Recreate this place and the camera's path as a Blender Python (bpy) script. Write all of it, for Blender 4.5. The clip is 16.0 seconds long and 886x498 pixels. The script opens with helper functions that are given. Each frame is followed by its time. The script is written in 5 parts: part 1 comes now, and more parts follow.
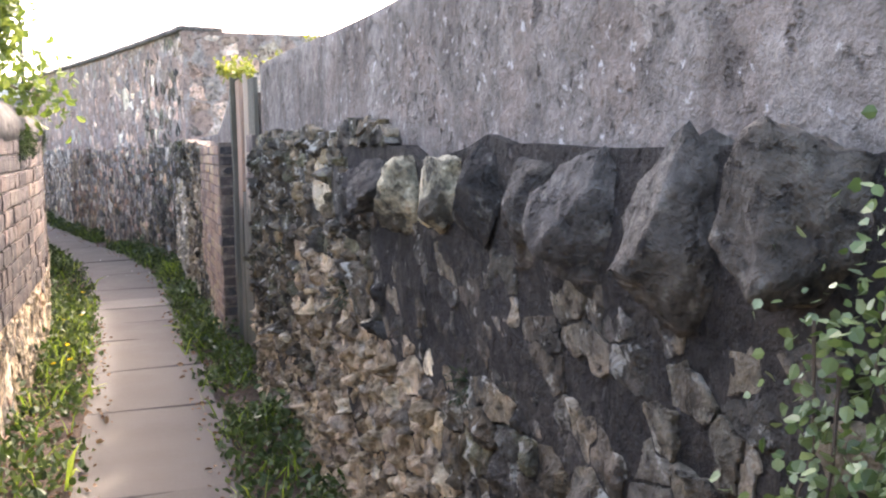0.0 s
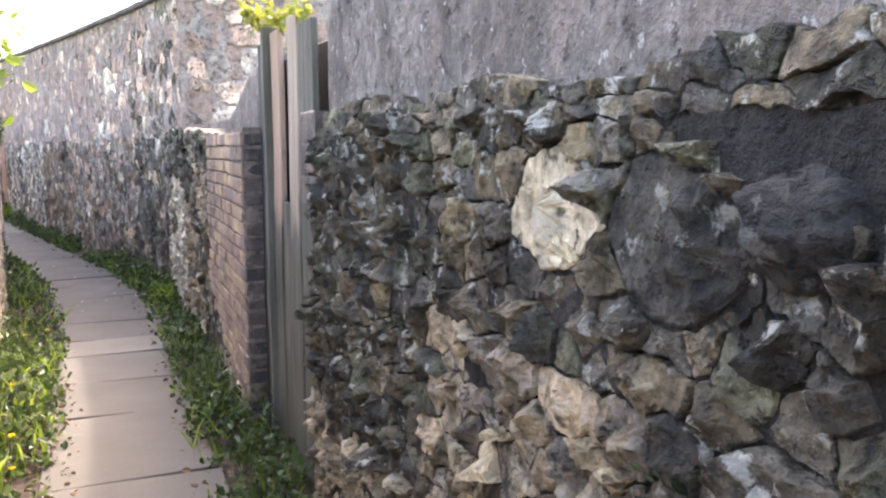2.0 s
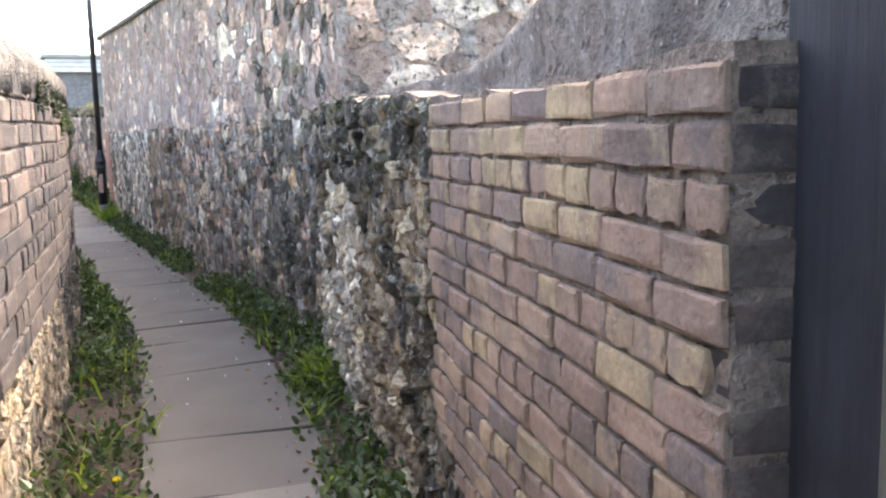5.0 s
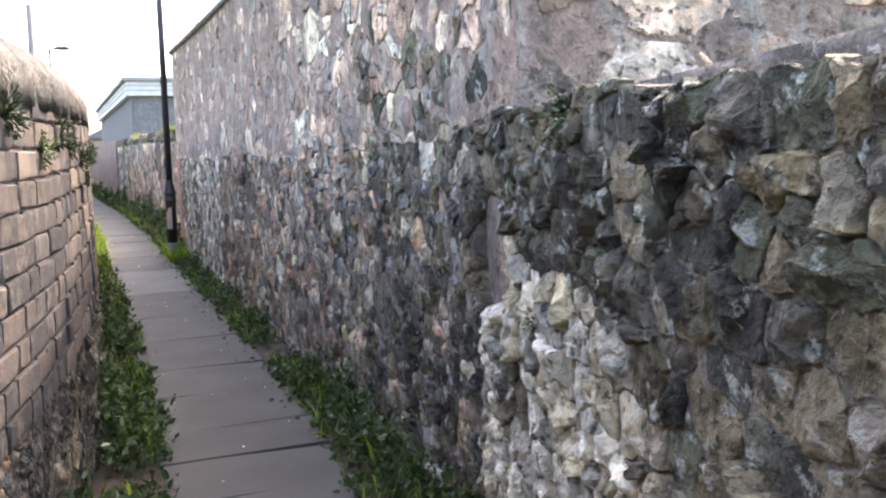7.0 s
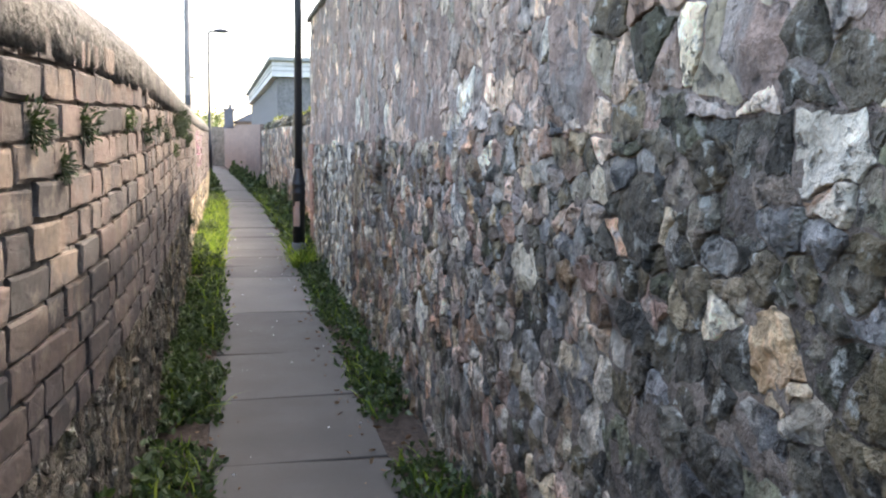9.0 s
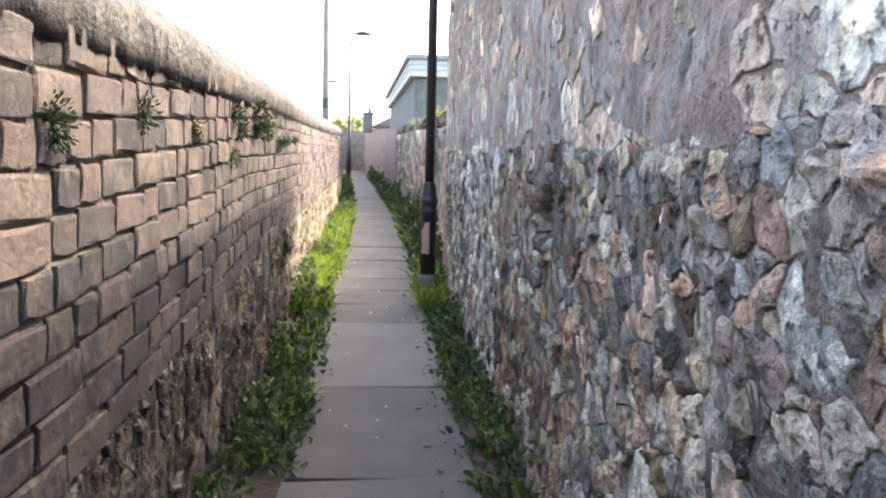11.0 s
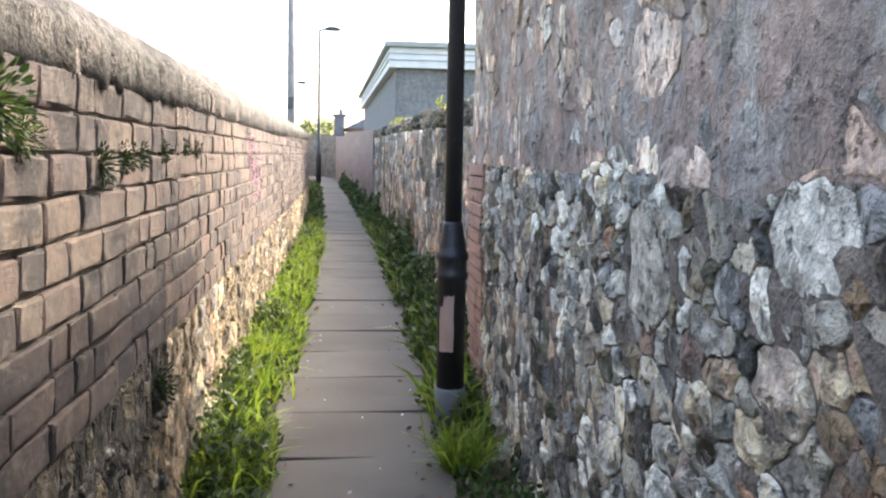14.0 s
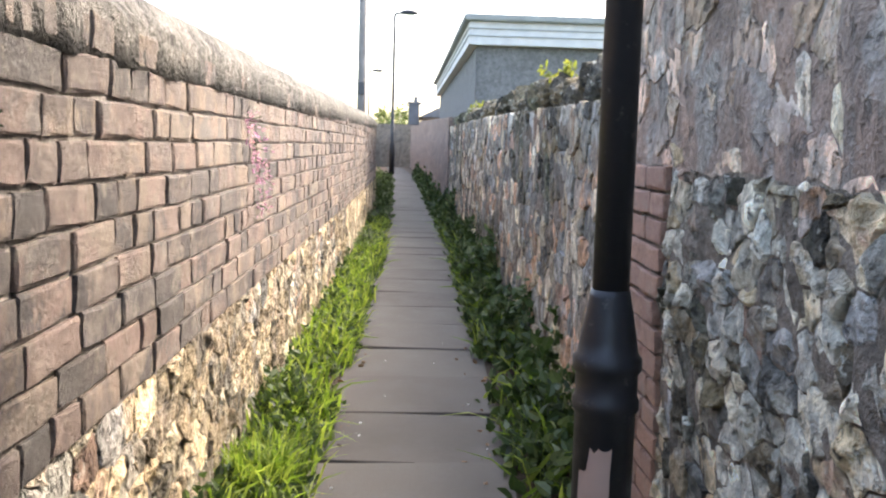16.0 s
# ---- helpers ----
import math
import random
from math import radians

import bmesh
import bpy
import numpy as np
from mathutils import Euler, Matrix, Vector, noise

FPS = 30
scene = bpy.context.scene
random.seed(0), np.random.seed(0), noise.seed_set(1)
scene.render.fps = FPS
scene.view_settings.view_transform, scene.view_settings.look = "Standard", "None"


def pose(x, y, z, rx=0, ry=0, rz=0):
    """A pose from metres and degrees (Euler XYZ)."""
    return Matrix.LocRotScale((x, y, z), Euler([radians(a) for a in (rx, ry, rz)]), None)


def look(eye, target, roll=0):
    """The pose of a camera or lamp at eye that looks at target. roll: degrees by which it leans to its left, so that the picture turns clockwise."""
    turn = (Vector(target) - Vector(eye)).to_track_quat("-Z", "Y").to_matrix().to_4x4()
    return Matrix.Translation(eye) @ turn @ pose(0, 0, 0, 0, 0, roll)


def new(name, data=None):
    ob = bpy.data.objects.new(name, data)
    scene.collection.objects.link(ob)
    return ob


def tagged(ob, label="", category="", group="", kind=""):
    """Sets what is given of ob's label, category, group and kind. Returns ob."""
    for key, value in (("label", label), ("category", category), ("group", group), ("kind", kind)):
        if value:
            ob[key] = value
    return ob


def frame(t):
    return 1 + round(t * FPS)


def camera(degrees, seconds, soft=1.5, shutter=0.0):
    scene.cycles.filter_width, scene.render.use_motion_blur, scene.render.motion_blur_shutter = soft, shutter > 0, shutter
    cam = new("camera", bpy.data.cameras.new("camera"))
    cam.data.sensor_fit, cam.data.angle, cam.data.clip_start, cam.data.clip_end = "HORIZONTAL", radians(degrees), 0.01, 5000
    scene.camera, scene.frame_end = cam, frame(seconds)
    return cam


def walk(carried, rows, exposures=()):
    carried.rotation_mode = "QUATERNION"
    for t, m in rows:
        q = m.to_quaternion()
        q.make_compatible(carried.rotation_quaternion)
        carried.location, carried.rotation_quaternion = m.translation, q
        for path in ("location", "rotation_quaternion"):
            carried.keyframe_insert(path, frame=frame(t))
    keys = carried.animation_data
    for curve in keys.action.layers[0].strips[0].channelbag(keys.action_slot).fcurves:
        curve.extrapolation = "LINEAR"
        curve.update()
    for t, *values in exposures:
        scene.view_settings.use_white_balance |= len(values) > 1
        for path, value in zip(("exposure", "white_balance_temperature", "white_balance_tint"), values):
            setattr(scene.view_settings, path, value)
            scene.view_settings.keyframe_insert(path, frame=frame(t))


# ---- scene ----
cam = camera(51.2, 16.0, soft=2.2)
METRES, EYE, TILT, LEAN, TURN = 20.0, 1.45, 0.0, 0.0, -33.8
ROWS = [
    (0.0, 0.0, 0.0, 0.0, -0.07, -6.23, 0.66),
    (0.5, -0.0082, 0.0259, 0.0001, 0.37, -6.54, 0.85),
    (1.0, -0.0179, 0.0525, -0.0007, -0.54, -6.69, 1.12),
    (1.5, -0.0254, 0.0809, -0.0016, -1.87, -6.59, 0.48),
    (2.0, -0.036, 0.1108, -0.0015, -0.94, -6.46, 0.4),
    (2.5, -0.0454, 0.1381, -0.0016, -0.43, -6.88, 1.24),
    (3.0, -0.0535, 0.1655, -0.0008, 0.84, -6.86, 0.25),
    (3.5, -0.0638, 0.1921, -0.0006, 1.38, -6.83, 0.55),
    (4.0, -0.0729, 0.2206, -0.0013, 2.51, -6.94, 0.73),
    (4.5, -0.0839, 0.2487, -0.0025, 4.37, -7.35, 1.18),
    (5.0, -0.0931, 0.279, -0.002, 5.74, -7.41, 1.49),
    (7.5, -0.1459, 0.4266, -0.0008, 12.07, -5.53, 1.5),
    (8.0, -0.1571, 0.4556, -0.002, 13.38, -5.75, 1.31),
    (8.5, -0.1674, 0.4857, -0.0019, 15.4, -5.99, 0.36),
    (9.0, -0.1787, 0.5135, -0.0011, 19.81, -5.98, -0.69),
    (9.5, -0.192, 0.541, -0.0001, 22.03, -5.58, -0.44),
    (10.0, -0.2043, 0.5691, 0.0001, 25.97, -5.53, -0.54),
    (12.5, -0.2876, 0.7071, 0.0007, 29.1, -5.9, -1.55),
    (13.0, -0.3081, 0.7343, 0.0017, 28.1, -5.84, -1.17),
    (13.5, -0.326, 0.7635, 0.0033, 27.1, -5.33, -1.37),
    (14.0, -0.3439, 0.7921, 0.004, 26.67, -5.52, -1.03),
    (14.5, -0.3589, 0.8228, 0.0043, 26.21, -5.84, -1.6),
    (15.0, -0.3768, 0.8504, 0.0039, 26.88, -6.32, -1.61),
    (15.5, -0.3922, 0.8774, 0.0056, 28.94, -6.14, -1.08),
    (16.0, -0.4103, 0.9042, 0.0045, 31.35, -6.19, -1.59),
]
walk(cam, [(t, pose(0, 0, EYE, TILT, LEAN, TURN) @ pose(METRES * x, METRES * y, METRES * z, 90 + pitch, roll, yaw)) for t, x, y, z, yaw, pitch, roll in ROWS],
     exposures=[(0.0, 3.33, 7250, 20), (2.5, 3.56, 7250, 18), (4.5, 3.46, 7250, 16), (7.5, 3.2, 7000, 14), (8.5, 3.08, 7000, 11), (10.0, 3.28, 7000, 11), (13.0, 3.2, 7050, 10), (16.0, 2.9, 6950, 10)])

# ---- light and exposure ----
world = bpy.data.worlds.new("sky")
scene.world = world
world.use_nodes = True
wn = world.node_tree
SUN_WAY = Vector((1.0, 0.97, 1.39)).normalized()
sky = wn.nodes.new("ShaderNodeTexSky")
sky.sky_type, sky.sun_disc = "NISHITA", False
sky.sun_elevation = math.asin(SUN_WAY.z)
sky.sun_rotation = math.atan2(SUN_WAY.x, SUN_WAY.y)
sky.dust_density, sky.air_density, sky.ozone_density = 4.0, 1.0, 1.0
wn.links.new(sky.outputs[0], wn.nodes["Background"].inputs[0])
wn.nodes["Background"].inputs[1].default_value = 0.15
sun = new("sun", bpy.data.lights.new("sun", "SUN"))
sun.data.energy, sun.data.angle, sun.data.color = 0.85, radians(2.0), (1.0, 0.95, 0.87)
sun.matrix_world = look(SUN_WAY * 40, (0, 0, 0))


# ---- materials ----
class Nodes:
    def __init__(self, name):
        self.m = bpy.data.materials.new(name)
        self.m.use_nodes = True
        self.t = self.m.node_tree
        self.b = self.t.nodes["Principled BSDF"]
        self.pos = self.t.nodes.new("ShaderNodeNewGeometry").outputs["Position"]

    def link(self, a, b):
        self.t.links.new(a, b)

    def noise(self, scale, detail=4, stretch=None, rough=0.6):
        n = self.t.nodes.new("ShaderNodeTexNoise")
        n.inputs["Scale"].default_value, n.inputs["Detail"].default_value, n.inputs["Roughness"].default_value = scale, detail, rough
        if stretch:
            mp = self.t.nodes.new("ShaderNodeMapping")
            mp.inputs["Scale"].default_value = stretch
            self.link(self.pos, mp.inputs[0])
            self.link(mp.outputs[0], n.inputs["Vector"])
        else:
            self.link(self.pos, n.inputs["Vector"])
        return n.outputs["Fac"]

    def cells(self, scale, out="Distance"):
        n = self.t.nodes.new("ShaderNodeTexVoronoi")
        n.inputs["Scale"].default_value = scale
        self.link(self.pos, n.inputs["Vector"])
        return n.outputs[out]

    def shards(self, scale, bend=0.02):
        """Broken fragments: a random number for each and the distance from its middle."""
        w = self.t.nodes.new("ShaderNodeTexNoise")
        w.inputs["Scale"].default_value, w.inputs["Detail"].default_value = scale * 0.8, 4
        self.link(self.pos, w.inputs["Vector"])
        v = self.t.nodes.new("ShaderNodeVectorMath")
        v.operation = "MULTIPLY_ADD"
        self.link(w.outputs["Color"], v.inputs[0])
        v.inputs[1].default_value = (bend, bend, bend)
        self.link(self.pos, v.inputs[2])
        n = self.t.nodes.new("ShaderNodeTexVoronoi")
        n.inputs["Scale"].default_value = scale
        self.link(v.outputs[0], n.inputs["Vector"])
        return self.math("MULTIPLY", n.outputs["Color"], 1.0), n.outputs["Distance"]

    def ramp(self, fac, stops, kind="LINEAR"):
        r = self.t.nodes.new("ShaderNodeValToRGB")
        r.color_ramp.interpolation = kind
        while len(r.color_ramp.elements) < len(stops):
            r.color_ramp.elements.new(0.5)
        for e, (p, c) in zip(r.color_ramp.elements, stops):
            e.position = p
            e.color = (*c, 1) if isinstance(c, tuple) else (c, c, c, 1)
        self.link(fac, r.inputs[0])
        return r.outputs[0]

    def mix(self, fac, a, b, kind="MIX"):
        x = self.t.nodes.new("ShaderNodeMix")
        x.data_type, x.blend_type = "RGBA", kind
        for sock, v in ((x.inputs[0], fac), (x.inputs[6], a), (x.inputs[7], b)):
            if isinstance(v, (int, float)):
                sock.default_value = v
            elif isinstance(v, tuple):
                sock.default_value = (*v, 1)
            else:
                self.link(v, sock)
        return x.outputs[2]

    def math(self, op, a, b=0.0):
        x = self.t.nodes.new("ShaderNodeMath")
        x.operation = op
        for sock, v in zip(x.inputs, (a, b)):
            if isinstance(v, (int, float)):
                sock.default_value = v
            else:
                self.link(v, sock)
        return x.outputs[0]

    def pick(self):
        """A random number for each piece, whether a single object or one island of a joined mesh."""
        o = self.t.nodes.new("ShaderNodeObjectInfo").outputs["Random"]
        g = self.t.nodes.new("ShaderNodeNewGeometry").outputs["Random Per Island"]
        return self.math("FRACT", self.math("ADD", o, g))

    def done(self, colour, rough=0.9, bump=None, strength=0.5, distance=0.01, metal=0.0, spec=0.3):
        if isinstance(colour, tuple):
            self.b.inputs["Base Color"].default_value = (*colour, 1)
        else:
            self.link(colour, self.b.inputs["Base Color"])
        if isinstance(rough, (int, float)):
            self.b.inputs["Roughness"].default_value = rough
        else:
            self.link(rough, self.b.inputs["Roughness"])
        self.b.inputs["Metallic"].default_value = metal
        self.b.inputs["Specular IOR Level"].default_value = spec
        if bump is not None:
            u = self.t.nodes.new("ShaderNodeBump")
            u.inputs["Strength"].default_value, u.inputs["Distance"].default_value = strength, distance
            self.link(bump, u.inputs["Height"])
            self.link(u.outputs[0], self.b.inputs["Normal"])
        return self.m


def rock(name, palette, stain=(0.025, 0.024, 0.022), stained=0.5, lichen=0.25, relief=0.03, smear=0.35, lime=(0.34, 0.285, 0.24), gain=1.0, crusts=2.3):
    """Rubble stone: a hue and depth of tone for each stone, soft mottling, eroded pits, dark crust and pale lichen."""
    n = Nodes(name)
    k = len(palette)
    one = n.pick()
    stops = [(i / k, c) for i, c in enumerate(palette)]
    base = n.mix(n.ramp(n.noise(9, 5, rough=0.6), [(0.5, 0.0), (0.6, 0.8)]), n.ramp(one, stops, "CONSTANT"), n.ramp(n.math("FRACT", n.math("ADD", one, 0.41)), stops, "CONSTANT"))
    grain = n.noise(45, 6, rough=0.65)
    mid = n.noise(13, 6, rough=0.62)
    broad = n.noise(4.2, 5, rough=0.6)
    chip, edge = n.shards(17, 0.05)
    pits = n.ramp(n.noise(24, 5, rough=0.6), [(0.34, 1.0), (0.43, 0.0)])
    c = n.mix(1.0, base, n.ramp(n.math("FRACT", n.math("MULTIPLY", one, 13.7)), [(0.0, 0.5), (0.5, 1.0), (1.0, 1.6)]), "MULTIPLY")
    c = n.mix(0.55, c, n.ramp(grain, [(0.3, 0.55), (0.7, 1.4)]), "MULTIPLY")
    c = n.mix(0.85, c, n.ramp(mid, [(0.33, 0.4), (0.67, 1.55)]), "MULTIPLY")
    c = n.mix(0.5, c, n.ramp(broad, [(0.35, 0.6), (0.65, 1.35)]), "MULTIPLY")
    c = n.mix(0.5, c, n.ramp(chip, [(0.1, 0.55), (0.9, 1.45)]), "MULTIPLY")
    c = n.mix(1.0, c, (gain, gain * 0.98, gain * 0.89), "MULTIPLY")
    crust = n.ramp(n.noise(crusts, 7, rough=0.7), [(0.60 - 0.16 * stained, 0.0), (0.66 - 0.06 * stained, 1.0)])
    c = n.mix(n.math("MULTIPLY", crust, 0.8 * stained), c, stain)
    c = n.mix(n.math("MULTIPLY", n.ramp(n.noise(6.5, 7, rough=0.68), [(0.52, 0.0), (0.6, 1.0)]), smear), c, lime)
    c = n.mix(n.math("MULTIPLY", pits, 0.7), c, (0.03, 0.028, 0.026))
    spots = n.ramp(n.noise(16, 6, rough=0.62), [(0.58, 0.0), (0.64, 1.0)])
    c = n.mix(n.math("MULTIPLY", spots, lichen * 1.5), c, (0.5, 0.49, 0.42))
    h = n.math("ADD", n.math("MULTIPLY", grain, 0.35), n.math("ADD", n.math("MULTIPLY", mid, 1.2), n.math("ADD", n.math("MULTIPLY", chip, 0.35), n.math("MULTIPLY", pits, -0.45))))
    return n.done(c, 0.92, h, 1.0, relief * 1.8)


STONE = rock("rubble_stone", [(0.34, 0.29, 0.24), (0.26, 0.235, 0.21), (0.38, 0.3, 0.21), (0.2, 0.195, 0.2), (0.3, 0.24, 0.2), (0.42, 0.37, 0.31), (0.32, 0.21, 0.17), (0.24, 0.23, 0.22), (0.12, 0.118, 0.12), (0.5, 0.44, 0.35), (0.4, 0.24, 0.16)], gain=1.5)
STONE_DARK = rock("weathered_stone", [(0.213, 0.194, 0.163), (0.25, 0.219, 0.175), (0.15, 0.144, 0.131), (0.31, 0.25, 0.16), (0.213, 0.212, 0.145), (0.36, 0.29, 0.2)], stained=0.85, lichen=0.6, smear=0.1, gain=0.76, relief=0.045)
COPESTONE = rock("sooty_cope_stone", [(0.1, 0.094, 0.09), (0.13, 0.122, 0.114), (0.08, 0.077, 0.076), (0.15, 0.135, 0.12)], stained=0.8, lichen=0.12, smear=0.0, gain=0.8)
STONE_UPPER = rock("half_buried_stone", [(0.34, 0.25, 0.205), (0.3, 0.245, 0.215), (0.38, 0.27, 0.215), (0.26, 0.22, 0.2), (0.41, 0.3, 0.23), (0.34, 0.23, 0.185), (0.2, 0.18, 0.17), (0.46, 0.38, 0.31)], gain=1.7, stained=0.4, lichen=0.3, smear=0.8, relief=0.025, lime=(0.36, 0.28, 0.24))
STONE_GREY = rock("whinstone", [(0.43, 0.41, 0.37), (0.32, 0.305, 0.28), (0.52, 0.49, 0.45), (0.4, 0.36, 0.3), (0.27, 0.262, 0.245), (0.48, 0.41, 0.31), (0.4, 0.32, 0.22), (0.16, 0.158, 0.155), (0.6, 0.56, 0.49)], gain=1.7, stained=0.3, lichen=0.35)
STONE_RUST = rock("rusty_stone", [(0.38, 0.25, 0.15), (0.28, 0.18, 0.12), (0.42, 0.31, 0.2), (0.2, 0.17, 0.15), (0.33, 0.2, 0.16), (0.4, 0.33, 0.24)], stained=0.55, lichen=0.15, gain=1.0)
# sooty stone; in places its dark colour stands in for shade
STONE_SOOT_SHADE = rock("sooty_shaded_stone", [(0.09, 0.085, 0.075), (0.12, 0.11, 0.09), (0.07, 0.068, 0.065), (0.15, 0.13, 0.105), (0.2, 0.17, 0.13)], stained=0.8, lichen=0.3, smear=0.1)
STONE_WHITE = rock("white_stone", [(0.52, 0.48, 0.43), (0.46, 0.43, 0.39), (0.55, 0.5, 0.43)], gain=1.2, stained=0.15, lichen=0.3, smear=0.1)
STONE_PALE = rock("pale_sandstone", [(0.55, 0.47, 0.33), (0.5, 0.44, 0.35), (0.46, 0.4, 0.3), (0.56, 0.5, 0.4)], stained=0.15, lichen=0.15, relief=0.015)
STONE_LIGHT = rock("light_rubble", [(0.36, 0.29, 0.2), (0.3, 0.235, 0.16), (0.42, 0.36, 0.27), (0.22, 0.18, 0.14), (0.33, 0.26, 0.19), (0.16, 0.14, 0.12)], stained=0.5, lichen=0.3, gain=1.3)


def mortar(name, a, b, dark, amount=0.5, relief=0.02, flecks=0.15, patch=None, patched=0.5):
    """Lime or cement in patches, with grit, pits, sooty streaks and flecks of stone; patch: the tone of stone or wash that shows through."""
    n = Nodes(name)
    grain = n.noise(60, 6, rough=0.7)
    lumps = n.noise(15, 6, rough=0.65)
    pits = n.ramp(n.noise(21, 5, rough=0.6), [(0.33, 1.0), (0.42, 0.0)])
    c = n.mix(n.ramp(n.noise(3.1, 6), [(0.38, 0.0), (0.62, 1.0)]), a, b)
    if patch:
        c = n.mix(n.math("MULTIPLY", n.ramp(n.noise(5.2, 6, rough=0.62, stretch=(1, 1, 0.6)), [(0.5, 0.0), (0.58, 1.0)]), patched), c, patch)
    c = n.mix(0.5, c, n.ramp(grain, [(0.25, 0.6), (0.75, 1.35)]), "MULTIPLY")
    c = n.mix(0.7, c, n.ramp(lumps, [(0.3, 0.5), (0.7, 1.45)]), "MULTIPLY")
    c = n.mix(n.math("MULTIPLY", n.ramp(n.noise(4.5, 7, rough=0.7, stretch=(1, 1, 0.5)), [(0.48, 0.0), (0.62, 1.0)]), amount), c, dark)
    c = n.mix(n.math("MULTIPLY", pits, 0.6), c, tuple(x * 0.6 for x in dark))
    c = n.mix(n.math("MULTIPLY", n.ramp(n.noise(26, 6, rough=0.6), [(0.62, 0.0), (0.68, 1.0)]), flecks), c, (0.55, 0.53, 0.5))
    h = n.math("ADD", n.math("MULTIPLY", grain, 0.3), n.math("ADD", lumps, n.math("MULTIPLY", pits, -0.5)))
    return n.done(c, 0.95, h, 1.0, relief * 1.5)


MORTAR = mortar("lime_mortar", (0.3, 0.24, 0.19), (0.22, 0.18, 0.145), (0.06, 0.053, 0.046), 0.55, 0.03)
MORTAR_LIGHT = mortar("pale_lime_joints", (0.28, 0.245, 0.215), (0.21, 0.185, 0.16), (0.07, 0.064, 0.058), 0.5, 0.01)
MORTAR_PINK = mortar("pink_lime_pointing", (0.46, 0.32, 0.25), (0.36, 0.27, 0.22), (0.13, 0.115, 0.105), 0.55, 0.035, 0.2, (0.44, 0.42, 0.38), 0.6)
MORTAR_DARK = mortar("sooty_mortar", (0.036, 0.033, 0.03), (0.06, 0.053, 0.046), (0.014, 0.014, 0.013), 0.65, 0.06, 0.12, (0.09, 0.08, 0.064), 0.4)
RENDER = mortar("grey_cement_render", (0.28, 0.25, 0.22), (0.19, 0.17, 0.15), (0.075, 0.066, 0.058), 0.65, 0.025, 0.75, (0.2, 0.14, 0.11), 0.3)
HARL = mortar("pink_harling", (0.42, 0.34, 0.3), (0.36, 0.3, 0.27), (0.22, 0.19, 0.17), 0.35, 0.01)
GREYHARL = mortar("grey_harling", (0.19, 0.187, 0.185), (0.165, 0.163, 0.16), (0.12, 0.12, 0.12), 0.25, 0.008)
COPE = mortar("weathered_cement_coping", (0.22, 0.2, 0.175), (0.15, 0.14, 0.125), (0.06, 0.058, 0.053), 0.7, 0.03, 0.3)
HARL_OLD = mortar("stained_pink_harling", (0.36, 0.25, 0.2), (0.27, 0.2, 0.165), (0.12, 0.1, 0.085), 0.5, 0.02)


def brickwork(name, palette, soot=0.5):
    n = Nodes(name)
    k = len(palette)
    one = n.pick()
    stops = [(i / k, c) for i, c in enumerate(palette)]
    base = n.mix(n.ramp(n.noise(5.5, 7, rough=0.7), [(0.47, 0.0), (0.56, 1.0)]), n.ramp(one, stops, "CONSTANT"), n.ramp(n.math("FRACT", n.math("ADD", one, 0.41)), stops, "CONSTANT"))
    grain = n.noise(70, 7, rough=0.75)
    c = n.mix(0.6, base, n.ramp(grain, [(0.25, 0.5), (0.75, 1.4)]), "MULTIPLY")
    c = n.mix(n.math("MULTIPLY", n.ramp(n.noise(3.2, 7, rough=0.7), [(0.45, 0.0), (0.65, 1.0)]), soot), c, (0.055, 0.048, 0.045))
    c = n.mix(n.math("MULTIPLY", n.ramp(n.noise(24, 6), [(0.6, 0.0), (0.72, 1.0)]), 0.45), c, (0.07, 0.06, 0.055))
    h = n.math("ADD", grain, n.math("MULTIPLY", n.noise(22, 5), 1.2))
    c = n.mix(n.math("MULTIPLY", n.ramp(n.noise(8, 8, rough=0.72), [(0.54, 0.0), (0.63, 1.0)]), 0.4), c, (0.32, 0.27, 0.22))
    return n.done(c, 0.9, h, 1.0, 0.012)


BRICK = brickwork("old_brown_brick", [(0.19, 0.152, 0.132), (0.14, 0.118, 0.107), (0.23, 0.185, 0.15), (0.085, 0.076, 0.072), (0.21, 0.155, 0.13), (0.26, 0.2, 0.155), (0.11, 0.097, 0.09), (0.23, 0.17, 0.145), (0.17, 0.145, 0.13)], 0.6)
BRICK_GATE = brickwork("mottled_buff_brick", [(0.42, 0.29, 0.21), (0.36, 0.255, 0.195), (0.46, 0.335, 0.22), (0.3, 0.22, 0.18), (0.4, 0.275, 0.205), (0.33, 0.235, 0.185), (0.43, 0.305, 0.215), (0.52, 0.4, 0.24), (0.24, 0.19, 0.165)], 0.5)
# dark brick copy: soot, with shade put into the colour as well
BRICK_SOOT_SHADE = brickwork("sooty_shaded_brick", [(0.1, 0.085, 0.08), (0.075, 0.068, 0.066), (0.13, 0.105, 0.092), (0.06, 0.056, 0.056), (0.16, 0.125, 0.105)], 0.6)
BRICK_RED = brickwork("pink_red_brick", [(0.4, 0.24, 0.18), (0.44, 0.27, 0.2), (0.36, 0.215, 0.165)], 0.1)


